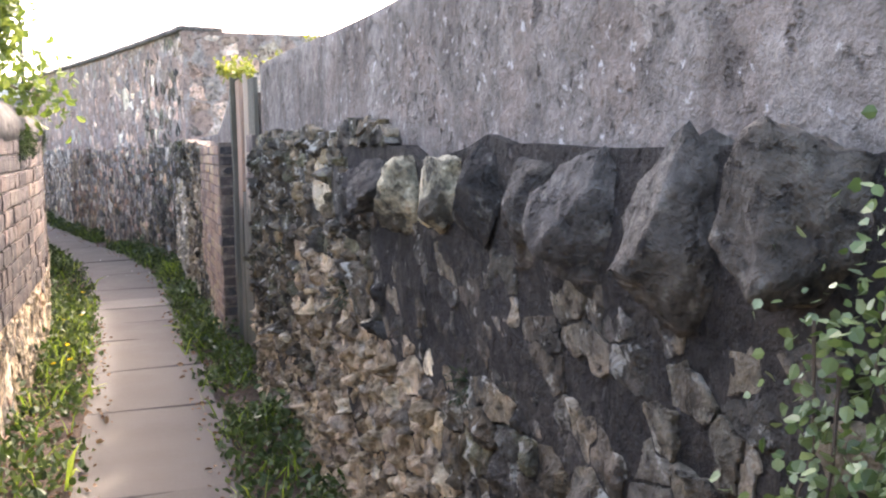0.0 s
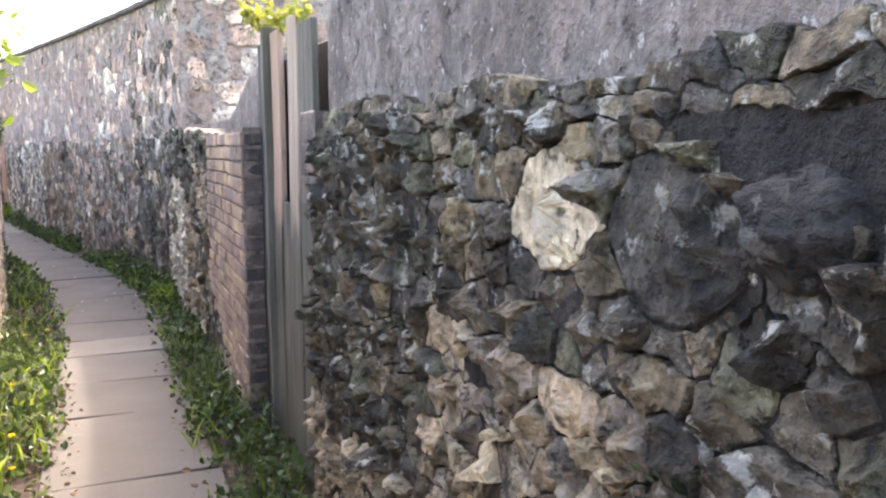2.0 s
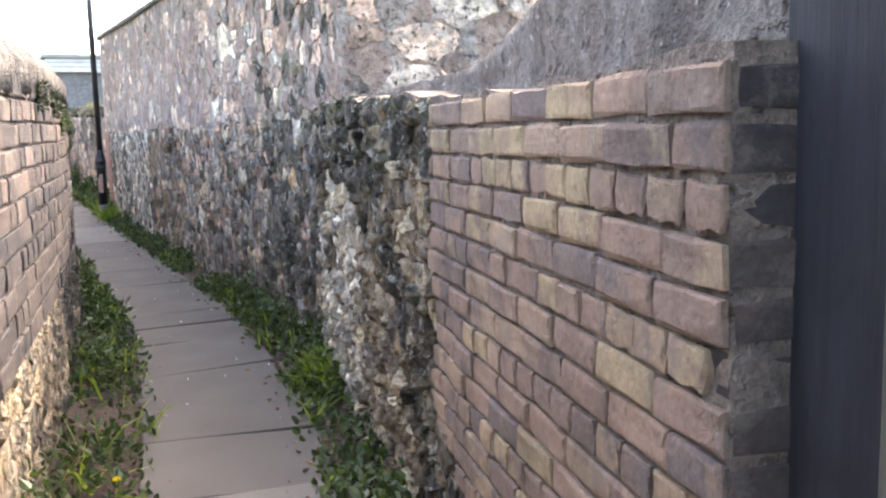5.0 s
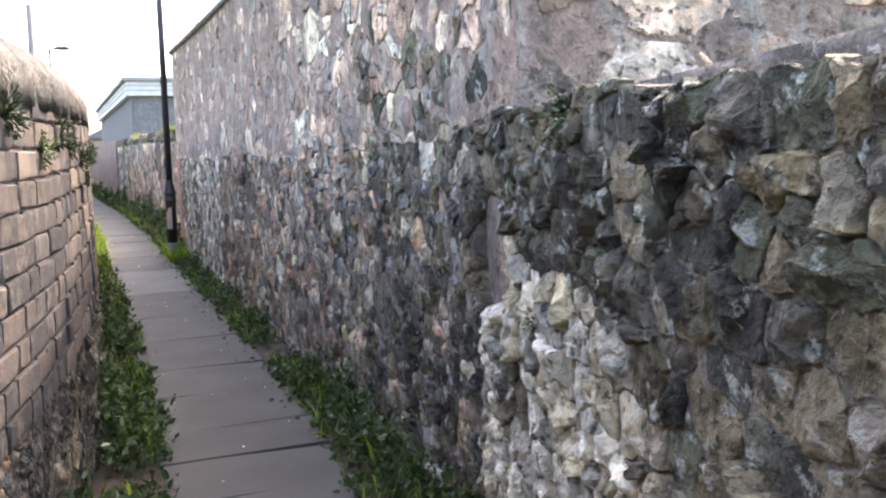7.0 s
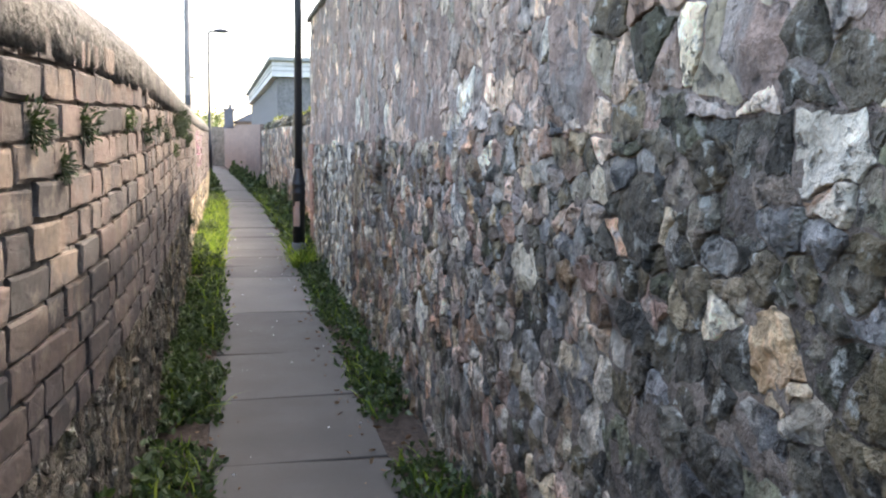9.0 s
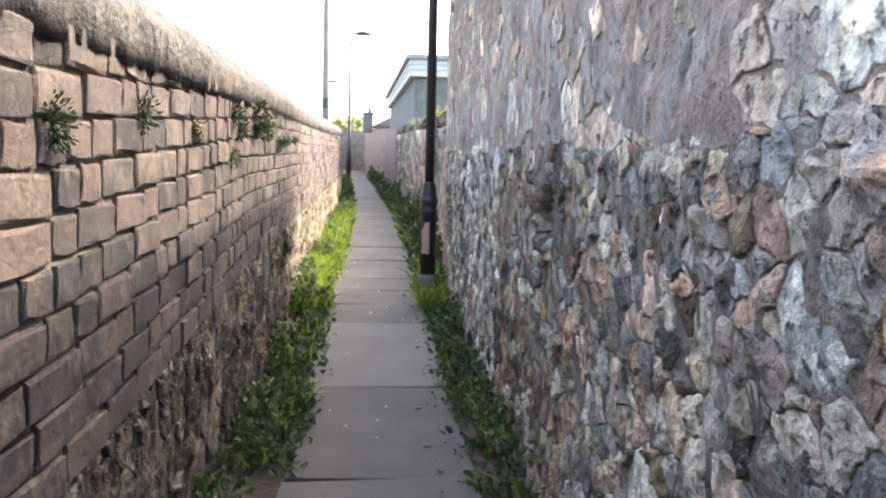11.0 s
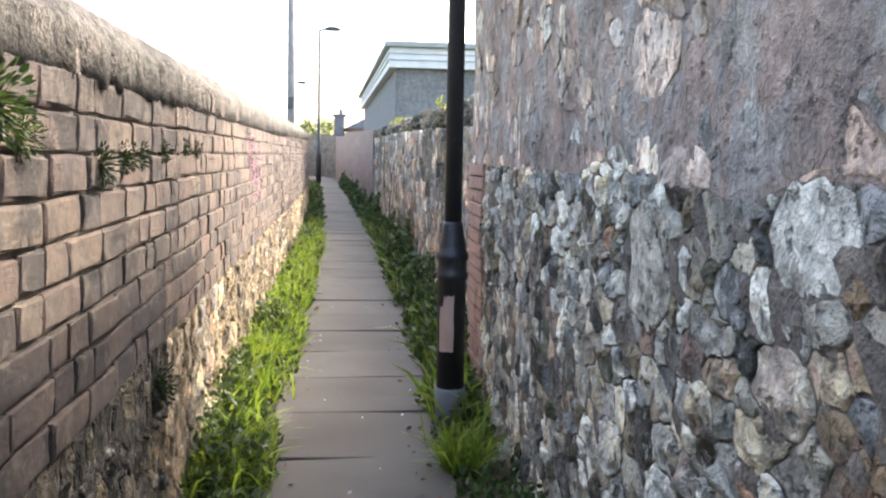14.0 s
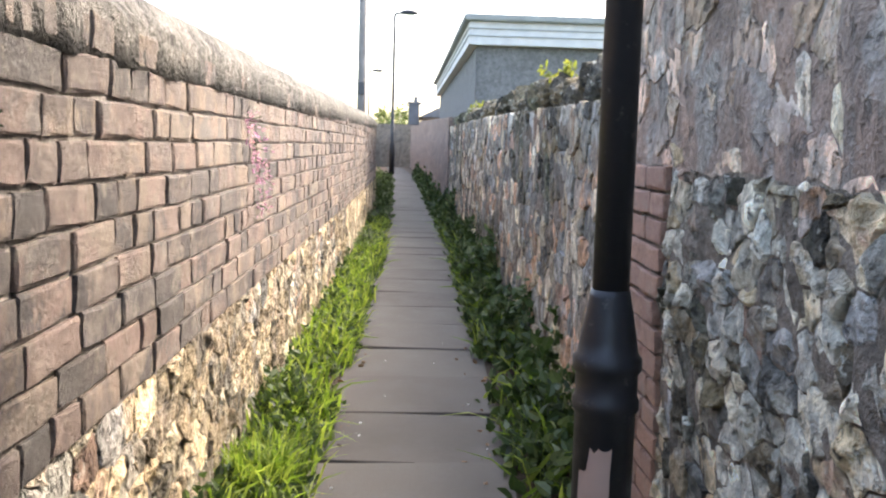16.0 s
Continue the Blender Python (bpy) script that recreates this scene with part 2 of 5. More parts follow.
def paving(name="concrete_path", gain=1.0):
    n = Nodes(name)
    grain = n.noise(110, 6, rough=0.7)
    c = n.mix(n.pick(), tuple(gain * x for x in (0.078, 0.07, 0.06)), tuple(gain * x for x in (0.1, 0.09, 0.078)))
    c = n.mix(0.5, c, n.ramp(grain, [(0.2, 0.6), (0.8, 1.35)]), "MULTIPLY")
    c = n.mix(0.6, c, n.ramp(n.noise(2.5, 6), [(0.3, 0.65), (0.7, 1.2)]), "MULTIPLY")
    c = n.mix(n.math("MULTIPLY", n.ramp(n.noise(8, 7, rough=0.75), [(0.58, 0.0), (0.7, 1.0)]), 0.4), c, (0.1, 0.09, 0.08))
    return n.done(c, n.ramp(n.noise(5, 5), [(0.3, 0.7), (0.7, 0.92)]), n.math("ADD", grain, n.noise(16, 5)), 0.35, 0.005)


PAVING = paving()
PAVING_PALE = paving("newer_concrete_path", 1.65)


def soil():
    n = Nodes("leafy_soil")
    c = n.ramp(n.noise(22, 8, rough=0.75), [(0.3, (0.035, 0.026, 0.02)), (0.55, (0.11, 0.08, 0.06)), (0.75, (0.2, 0.15, 0.11))])
    return n.done(c, 0.95, n.noise(35, 8, rough=0.8), 1.0, 0.03)


SOIL = soil()


def field():
    n = Nodes("rough_grass_ground")
    c = n.ramp(n.noise(6, 8, rough=0.75), [(0.3, (0.03, 0.045, 0.018)), (0.7, (0.09, 0.11, 0.04))])
    return n.done(c, 0.95, n.noise(25, 8), 1.0, 0.03)


FIELD = field()


def leafy(name, palette, glow=0.45, rough=0.5):
    n = Nodes(name)
    k = len(palette)
    c = n.ramp(n.pick(), [(i / (k - 1), p) for i, p in enumerate(palette)])
    c = n.mix(0.5, c, n.ramp(n.noise(45, 3), [(0.3, 0.7), (0.7, 1.25)]), "MULTIPLY")
    n.done(c, rough, spec=0.35)
    tr = n.t.nodes.new("ShaderNodeBsdfTranslucent")
    n.link(n.mix(1.0, c, (1.05, 1.1, 0.6), "MULTIPLY"), tr.inputs[0])
    mx = n.t.nodes.new("ShaderNodeMixShader")
    mx.inputs[0].default_value = glow
    n.link(n.b.outputs[0], mx.inputs[1])
    n.link(tr.outputs[0], mx.inputs[2])
    n.link(mx.outputs[0], n.t.nodes["Material Output"].inputs[0])
    return n.m


WEED = leafy("weed_leaves", [(0.02, 0.032, 0.014), (0.055, 0.09, 0.026), (0.035, 0.06, 0.02), (0.08, 0.118, 0.045), (0.17, 0.205, 0.12)], 0.3)
GRASS = leafy("grass_blades", [(0.1, 0.16, 0.025), (0.19, 0.27, 0.05), (0.28, 0.33, 0.09)], 0.6)
IVY = leafy("ivy_leaves", [(0.06, 0.1, 0.035), (0.12, 0.17, 0.07), (0.24, 0.3, 0.17), (0.1, 0.15, 0.05)], 0.25, 0.35)
SPRING = leafy("spring_leaves", [(0.07, 0.1, 0.03), (0.12, 0.16, 0.04), (0.19, 0.22, 0.07)], 0.45)
YELLOWLEAF = leafy("yellow_green_leaves", [(0.15, 0.17, 0.04), (0.25, 0.24, 0.05), (0.2, 0.22, 0.06)], 0.45)
FERN = leafy("dark_fern", [(0.015, 0.022, 0.012), (0.03, 0.048, 0.02), (0.045, 0.065, 0.028)], 0.2)
LITTER = leafy("dead_leaves", [(0.16, 0.09, 0.05), (0.24, 0.15, 0.09), (0.1, 0.06, 0.04)], 0.15, 0.8)
PINK = leafy("pink_petals", [(0.45, 0.22, 0.42), (0.6, 0.33, 0.55)], 0.4)
YELLOW = leafy("yellow_petals", [(0.75, 0.55, 0.02), (0.85, 0.65, 0.05)], 0.3)
FARLEAF = leafy("hazy_foliage", [(0.12, 0.15, 0.06), (0.17, 0.2, 0.08), (0.22, 0.24, 0.1)], 0.3)


def bark():
    n = Nodes("bark")
    c = n.ramp(n.noise(20, 7, (1, 1, 0.2)), [(0.3, (0.06, 0.045, 0.035)), (0.7, (0.17, 0.135, 0.1))])
    return n.done(c, 0.95, n.noise(25, 7, (1, 1, 0.2)), 1.0, 0.03)


BARK = bark()


def boards(name, a, b, patch, bare=None):
    """Weathered boards; bare: the tone of the wood where the coating has worn off high up."""
    n = Nodes(name)
    streak = n.noise(5, 7, (4, 4, 0.3), 0.62)
    c = n.mix(0.6, n.ramp(streak, [(0.3, a), (0.7, b)]), n.ramp(n.noise(6, 6, (1, 1, 0.4)), [(0.35, 0.6), (0.65, 1.35)]), "MULTIPLY")
    c = n.mix(0.5, c, n.ramp(n.pick(), [(0.0, 0.75), (1.0, 1.2)]), "MULTIPLY")
    c = n.mix(n.math("MULTIPLY", n.ramp(n.noise(2.6, 5), [(0.52, 0.0), (0.62, 1.0)]), 0.6), c, patch)
    if bare:
        sep = n.t.nodes.new("ShaderNodeSeparateXYZ")
        n.link(n.pos, sep.inputs[0])
        edge = n.math("ADD", sep.outputs[2], n.math("MULTIPLY", n.noise(7, 6, (3, 3, 0.6)), 0.5))
        worn = n.ramp(n.math("SUBTRACT", edge, 0.9), [(0.38, 0.0), (0.55, 1.0)])
        c = n.mix(worn, c, n.ramp(streak, [(0.3, tuple(x * 0.7 for x in bare)), (0.7, bare)]))
    c = n.mix(n.math("MULTIPLY", n.ramp(n.noise(30, 6, (4, 4, 0.5)), [(0.62, 0.0), (0.7, 1.0)]), 0.6), c, (0.03, 0.028, 0.024))
    return n.done(c, 0.85, n.noise(9, 8, (5, 5, 0.3), 0.65), 0.6, 0.01)


GATEWOOD = boards("weathered_green_boards", (0.05, 0.048, 0.037), (0.15, 0.143, 0.115), (0.07, 0.078, 0.052))
GATEPALE = boards("worn_boards", (0.05, 0.048, 0.037), (0.15, 0.143, 0.115), (0.07, 0.078, 0.052), (0.36, 0.29, 0.22))
GATEWARM = boards("bare_orange_boards", (0.05, 0.048, 0.037), (0.15, 0.143, 0.115), (0.07, 0.078, 0.052), (0.42, 0.29, 0.21))
# near-black wood of the post, and the shade behind the gate's slots
GATEDARK = boards("dark_boards_and_shade", (0.015, 0.016, 0.02), (0.035, 0.037, 0.045), (0.02, 0.02, 0.022))
POLEWOOD = boards("grey_pole_wood", (0.17, 0.15, 0.14), (0.28, 0.26, 0.24), (0.2, 0.18, 0.17))


def paint(name, colour, rough=0.4, metal=0.0, chips=(0.12, 0.1, 0.09), chipped=0.3):
    n = Nodes(name)
    c = n.mix(n.math("MULTIPLY", n.ramp(n.noise(18, 8, rough=0.75), [(0.6, 0.0), (0.66, 1.0)]), chipped), colour, chips)
    c = n.mix(0.4, c, n.ramp(n.noise(4, 5), [(0.3, 0.7), (0.7, 1.25)]), "MULTIPLY")
    return n.done(c, n.ramp(n.noise(9, 6), [(0.3, rough), (0.7, min(1.0, rough + 0.3))]), n.noise(50, 5), 0.25, 0.003, metal, 0.5)


BLACK = paint("black_gloss_paint", (0.013, 0.014, 0.018), 0.32, chips=(0.16, 0.15, 0.14), chipped=0.4)
PEEL = paint("pink_undercoat", (0.42, 0.29, 0.24), 0.75, chips=(0.2, 0.15, 0.13))
PLINTH = paint("grey_cast_base", (0.16, 0.17, 0.18), 0.7)
WHITE = paint("white_fascia", (0.58, 0.57, 0.56), 0.6, chips=(0.5, 0.5, 0.5), chipped=0.2)
ROOFEDGE = paint("grey_roof_edge", (0.3, 0.31, 0.3), 0.8)
LAMPGREY = paint("dark_grey_steel", (0.07, 0.07, 0.075), 0.5)
SLATE = paint("grey_slate", (0.14, 0.14, 0.15), 0.8)
COPE_PALE = rock("crusted_pale_cope_stone", [(0.5, 0.45, 0.33), (0.42, 0.39, 0.3), (0.46, 0.43, 0.34)], stain=(0.014, 0.013, 0.012), stained=1.15, lichen=0.0, smear=0.0, relief=0.04, crusts=6.0, gain=1.5)
GLASS = paint("lamp_diffuser", (0.6, 0.6, 0.58), 0.3)


# ---- helpers for meshes ----
rng = np.random.default_rng(7)


def mesh_of(name, verts, faces, material, smooth=False):
    me = bpy.data.meshes.new(name)
    me.from_pydata([tuple(v) for v in verts], [], faces)
    for m in material if isinstance(material, (list, tuple)) else (material,):
        me.materials.append(m)
    if smooth:
        me.polygons.foreach_set("use_smooth", [True] * len(me.polygons))
    me.update()
    return me


def piece(name, me, parent=None, m=None, label=""):
    ob = new(name, me)
    if parent is not None:
        ob.parent = parent
    if m is not None:
        ob.matrix_basis = m
    return tagged(ob, label)


def part(name, bm, material, parent, label="", smooth=False):
    me = bpy.data.meshes.new(name)
    bmesh.ops.recalc_face_normals(bm, faces=bm.faces)
    bm.to_mesh(me)
    bm.free()
    me.materials.append(material)
    if smooth:
        me.polygons.foreach_set("use_smooth", [True] * len(me.polygons))
    return piece(name, me, parent, None, label)


def box(sx, sy, sz, bevel=0.01, at=(0, 0, 0), segments=2):
    """A bevelled box with its base's middle at 'at'."""
    bm = bmesh.new()
    bmesh.ops.create_cube(bm, size=1)
    bmesh.ops.scale(bm, vec=(sx, sy, sz), verts=bm.verts)
    if bevel:
        bmesh.ops.bevel(bm, geom=bm.edges[:], offset=bevel, segments=segments, affect="EDGES")
    bmesh.ops.translate(bm, vec=(at[0], at[1], at[2] + sz / 2), verts=bm.verts)
    return bm


def turned(profile, sides=20, at=(0, 0)):
    """A solid of revolution about the z axis: (radius, height) pairs from the bottom up."""
    bm = bmesh.new()
    rings = [[bm.verts.new((at[0] + r * math.cos(2 * math.pi * i / sides), at[1] + r * math.sin(2 * math.pi * i / sides), z)) for i in range(sides)] for r, z in profile]
    for a, b in zip(rings, rings[1:]):
        for i in range(sides):
            bm.faces.new((a[i], a[(i + 1) % sides], b[(i + 1) % sides], b[i]))
    bm.faces.new(rings[0][::-1])
    bm.faces.new(rings[-1])
    return bm


def tube(points, r0, r1, sides=8):
    """A tapered tube along points."""
    bm = bmesh.new()
    rings = []
    pts = [Vector(p) for p in points]
    for i, p in enumerate(pts):
        way = (pts[min(i + 1, len(pts) - 1)] - pts[max(i - 1, 0)]).normalized()
        q = way.to_track_quat("Z", "Y")
        r = r0 + (r1 - r0) * i / (len(pts) - 1)
        rings.append([bm.verts.new(p + q @ Vector((r * math.cos(a), r * math.sin(a), 0))) for a in (2 * math.pi * k / sides for k in range(sides))])
    for a, b in zip(rings, rings[1:]):
        for i in range(sides):
            bm.faces.new((a[i], a[(i + 1) % sides], b[(i + 1) % sides], b[i]))
    bm.faces.new(rings[0][::-1])
    bm.faces.new(rings[-1])
    return bm


def smooth_line(ys, xs, reach=0.5):
    """x of a line in plan as a soft function of y."""
    d = np.arange(ys[0], ys[-1] + 0.05, 0.1)
    v = np.interp(d, ys, xs)
    k = int(reach / 0.1)
    pad = np.concatenate([v[0] + (v[1] - v[0]) * np.arange(-k, 0), v, v[-1] + (v[-1] - v[-2]) * np.arange(1, k + 1)])
    w = np.convolve(pad, np.ones(2 * k + 1) / (2 * k + 1), "valid")
    w = [float(a) for a in w]
    first, last = float(d[0]), len(w) - 2

    def line(y):
        p = (y - first) * 10
        i = min(max(int(p), 0), last)
        return w[i] + (w[i + 1] - w[i]) * (p - i)

    return line


def ground(y):
    """The height of the path along the alley."""
    s = min(max((y - 16.0) / 10.0, 0.0), 1.0)
    return 0.15 * s * s * (3 - 2 * s)


# ---- plan: x of each line as y runs along the alley ----
LEFT = smooth_line((-9, 0, 4.85, 6.3, 7.5, 9.6, 11.8, 13.2, 15, 18, 22, 26, 30, 39, 46, 86), (-3.65, -0.87, 0.63, 1.06, 1.38, 1.77, 2.18, 2.36, 2.45, 2.48, 2.51, 2.56, 2.62, 2.67, 2.4, 0.9), 0.6)
PATH_L = smooth_line((-9, 0, 4.08, 5.33, 8.47, 10.2, 11.6, 14.4, 18.6, 22, 25, 31, 52, 66, 86), (-3.0, -0.42, 0.81, 1.14, 1.92, 2.3, 2.53, 2.7, 2.79, 2.82, 2.88, 2.98, 2.85, 2.7, 2.0), 0.8)
PATH_R = smooth_line((-9, 0, 3.61, 5.4, 7.22, 8.97, 10.33, 12.7, 15, 17.5, 22, 26.3, 33, 52, 66, 86), (-2.1, 0.4, 1.36, 1.86, 2.32, 2.78, 3.12, 3.46, 3.55, 3.62, 3.70, 3.82, 3.93, 3.9, 3.75, 3.1), 0.8)
NEAR = smooth_line((-9, 5.42), (0.86 - 9 * 0.251, 0.86 + 5.42 * 0.251), 0.1)
PIER = smooth_line((6.5, 8.2, 10.9), (2.415, 2.865, 3.5), 0.1)
TALL = smooth_line((10.7, 13, 14.8, 18.2, 21.3, 22.8), (3.61, 3.73, 3.78, 3.89, 3.97, 4.0), 0.4)
LOW = smooth_line((22.7, 39.5), (4.1, 4.24), 0.1)
FARR = smooth_line((39.4, 50, 70, 86), (4.2, 4.12, 3.93, 3.75), 1.0)


def bulge(u, z, amount, seed):
    return amount * (noise.noise((u * 0.9, z * 1.1, seed)) + 0.5 * noise.noise((u * 2.7, z * 3.1, seed + 9)))


class Face:
    """The face of a wall that follows a line in plan. side: -1 looks to -x, 1 to +x."""

    def __init__(self, line, side, amount=0.02, seed=1.0):
        self.line, self.side, self.amount, self.seed = line, side, amount, seed

    def normal(self, y):
        d = (self.line(y + 0.1) - self.line(y - 0.1)) / 0.2
        return Vector((self.side, -self.side * d, 0)).normalized()

    dents = ()

    def at(self, y, z, h=0.0):
        n = self.normal(y)
        h += bulge(y, z, self.amount, self.seed)
        for dy, dz, a, b, deep in self.dents:
            if abs(y - dy) < 0.4:
                h -= deep * math.exp(-(((y - dy) / a) ** 4) - ((z - dz) / b) ** 4)
        return Vector((self.line(y), y, z)) + n * h

    def turn(self, y, z, h=0.0):
        """A pose on the face: x along the wall, y into it, z up."""
        n = self.normal(y)
        m = Matrix((Vector((-n.y, n.x, 0)), -n, Vector((0, 0, 1)))).transposed().to_4x4()
        m.translation = self.at(y, z, h)
        return m


def wall_body(name, face, y0, y1, foot, top, thick, material, label, step=0.12, zstep=0.12, rough=0.006, category="wall", soft=False):
    """A thick wall with an uneven face, a back, ends and a top."""
    cols = max(2, int((y1 - y0) / step) + 1)
    rows = max(2, int((top(y0) - (foot(y0) if callable(foot) else foot)) / zstep) + 1)
    v, f = [], []
    for i in range(cols):
        y = y0 + (y1 - y0) * i / (cols - 1)
        t = top(y)
        low = foot(y) if callable(foot) else foot
        for j in range(rows):
            z = low + (t - low) * j / (rows - 1)
            edge = 0.0 if j in (0, rows - 1) or i in (0, cols - 1) else 1.0
            v.append(face.at(y, z, edge * rng.normal(0, rough)))
        n = face.normal(y)
        for z in (t, low):
            v.append(Vector((face.line(y), y, z)) - n * thick)
    k = rows + 2
    for i in range(cols - 1):
        for j in range(k):
            a, b = i * k + j, i * k + (j + 1) % k
            f.append((a, a + k, b + k, b) if face.side < 0 else (a, b, b + k, a + k))
    f.append(tuple(range(k)) if face.side < 0 else tuple(range(k))[::-1])
    f.append(tuple(range((cols - 1) * k, cols * k))[::-1] if face.side < 0 else tuple(range((cols - 1) * k, cols * k)))
    ob = piece(name, mesh_of(name, v, f, material, soft))
    return tagged(ob, label, category, kind="structure")


# ---- rubble: stones as cells of a weighted diagram ----
def clip(poly, nx, nz, c):
    out = []
    for i, (px, pz) in enumerate(poly):
        qx, qz = poly[(i + 1) % len(poly)]
        a, b = px * nx + pz * nz - c, qx * nx + qz * nz - c
        if a <= 0:
            out.append((px, pz))
        if (a < 0 < b) or (b < 0 < a):
            s = a / (a - b)
            out.append((px + (qx - px) * s, pz + (qz - pz) * s))
    return out


def cells(y0, y1, low, top, width, height, specials=(), spread=0.45):
    """Irregular convex cells over the strip from y0 to y1. low and top are functions of y. Gives (middle, outline, special)."""
    sites = [(y, z, r, k) for k, (y, z, r) in enumerate(specials)]
    z, row = min(low(y0), low(y1)) - height / 2, 0
    while z < max(top(y0), top(y1)) + height:
        h = height * rng.choice((0.6, 0.9, 1.1, 1.5)) * rng.uniform(0.9, 1.1)
        y = y0 - width * rng.uniform(0, 1)
        while y < y1 + width:
            w = width * rng.choice((0.45, 0.7, 1.0, 1.3, 1.9)) * rng.uniform(0.85, 1.15)
            sy, sz = y + w / 2 + rng.normal(0, spread * width * 0.3), z + h / 2 + rng.normal(0, spread * height * 0.45)
            if all((sy - s[0]) ** 2 + (sz - s[1]) ** 2 > (s[2] * 0.95) ** 2 for s in sites[:len(specials)]):
                sites.append((sy, sz, 0.42 * min(w, h) * rng.uniform(0.2, 1.25), -1))
            y += w
        z += h
        row += 1
    arr = np.array([s[:3] for s in sites])
    asp = height / width
    reach = 3.2 * max(width, height)
    big = max([s[2] for s in sites[:len(specials)]] + [0])
    out = []
    for i, (sy, sz, sr, k) in enumerate(sites):
        if not (y0 - width < sy < y1 + width and low(sy) - height < sz < top(sy) + height):
            continue
        near = np.where((abs(arr[:, 0] - sy) < reach + big + sr) & (abs(arr[:, 1] - sz) < reach + big + sr))[0]
        d = np.hypot((arr[near, 0] - sy) * asp, arr[near, 1] - sz)
        near = near[np.argsort(d)][1:26]
        r = max(width, height) * 1.1 + sr
        poly = [(sy - r, sz - r), (sy + r, sz - r), (sy + r, sz + r), (sy - r, sz + r)]
        e = min(max(sy, y0), y1)
        poly = clip(clip(poly, -1, 0, -y0), 1, 0, y1)
        poly = clip(clip(poly, 0, -1, -low(e)), 0, 1, top(e)) if poly else poly
        for j in near:
            ty, tz, tr = arr[j]
            # distances are measured with the wall's direction shortened, so that cells lie flat
            nx, nz = 2 * (ty - sy) * asp * asp, 2 * (tz - sz)
            c = (ty * ty - sy * sy) * asp * asp + tz * tz - sz * sz - (tr * tr - sr * sr)
            poly = clip(poly, nx, nz, c)
            if len(poly) < 3:
                break
        if len(poly) < 3:
            continue
        ys, zs = [p[0] for p in poly], [p[1] for p in poly]
        if max(ys) - min(ys) < 0.03 or max(zs) - min(zs) < 0.025:
            continue
        out.append(((sum(ys) / len(ys), sum(zs) / len(zs)), poly, k))
    return out


def drift(y, z):
    """Bends outlines alike for all stones, so that neighbours still fit."""
    return (0.014 * noise.noise((y * 7, z * 7, 71.0)) + 0.02 * noise.noise((y * 19, z * 19, 72.0)) + 0.007 * noise.noise((y * 45, z * 45, 73.0)),
            0.012 * noise.noise((y * 7, z * 7, 81.0)) + 0.017 * noise.noise((y * 19, z * 19, 82.0)) + 0.007 * noise.noise((y * 45, z * 45, 83.0)))


def stone_shape(mid, poly, gap, proud, face, rugged=0.3, sink=0.03, fine=0.014):
    """Vertices and faces of one stone: a broken and weathered head of a few tilted planes, with ragged arrises."""
    cy, cz = mid
    ring = []
    size = math.sqrt(sum((a - cy) ** 2 + (b - cz) ** 2 for a, b in poly) / len(poly))
    step = max(fine, size * 0.17)
    for i, (py, pz) in enumerate(poly):
        qy, qz = poly[(i + 1) % len(poly)]
        ln = math.hypot(qy - py, qz - pz)
        if ln < 0.008:
            continue
        k = max(1, round(ln / step))
        ring += [(py + (qy - py) * s / k, pz + (qz - pz) * s / k) for s in range(k)]
    n = len(ring)
    if n < 4:
        return None
    moved = [drift(a, b) for a, b in ring]
    ring = [(a + p, b + q) for (a, b), (p, q) in zip(ring, moved)]
    cy, cz = cy + sum(m[0] for m in moved) / n, cz + sum(m[1] for m in moved) / n
    seed = rng.uniform(0, 90)
    slope = 0.9 * rugged * proud / size
    planes = [(rng.normal(0, 1.5) * slope, rng.normal(0, 1.5) * slope, rng.uniform(0, 0.35) * proud) for _ in range(4)]
    v = []
    levels = ((1.0, -sink), (1.0, 0.6), (0.965, 0.96), (0.8, 1.0), (0.56, 1.0), (0.28, 1.0))
    last = len(levels) - 1
    for level, (shrink, h) in enumerate(levels):
        for a, b in ring:
            dy, dz = a - cy, b - cz
            r = math.hypot(dy, dz) + 1e-6
            wob = 0.06 * noise.noise((a * 13, b * 13, seed)) + 0.05 * noise.noise((a * 37, b * 37, seed))
            s = max(0.2, (r * shrink * (1 + min(wob, 0.03)) - gap) / r)
            dy, dz = dy * s, dz * s
            hh = h
            if level:
                head = min(p * dy + q * dz + c for p, q, c in planes)
                uy, uz = cy + dy, cz + dz
                worn = noise.noise((uy * 22, uz * 22, seed)) - 0.9 * abs(noise.noise((uy * 40, uz * 40, seed + 7)))
                hh = proud * h + head * (0.5 if level == 1 else 1.0) + rugged * proud * 0.75 * worn
                hh = max(hh, proud * (0.15 if level == 1 else 0.3))
            v.append(face.at(cy + dy, cz + dz, hh))
    v.append(face.at(cy, cz, proud + min(c for p, q, c in planes)))
    f = []
    for level in range(last):
        for i in range(n):
            a, b = level * n + i, level * n + (i + 1) % n
            f.append((a, b, b + n, a + n) if face.side > 0 else (a, a + n, b + n, b))
    for i in range(n):
        a, b = last * n + i, last * n + (i + 1) % n
        f.append((a, b, (last + 1) * n) if face.side > 0 else (a, (last + 1) * n, b))
    return v, f


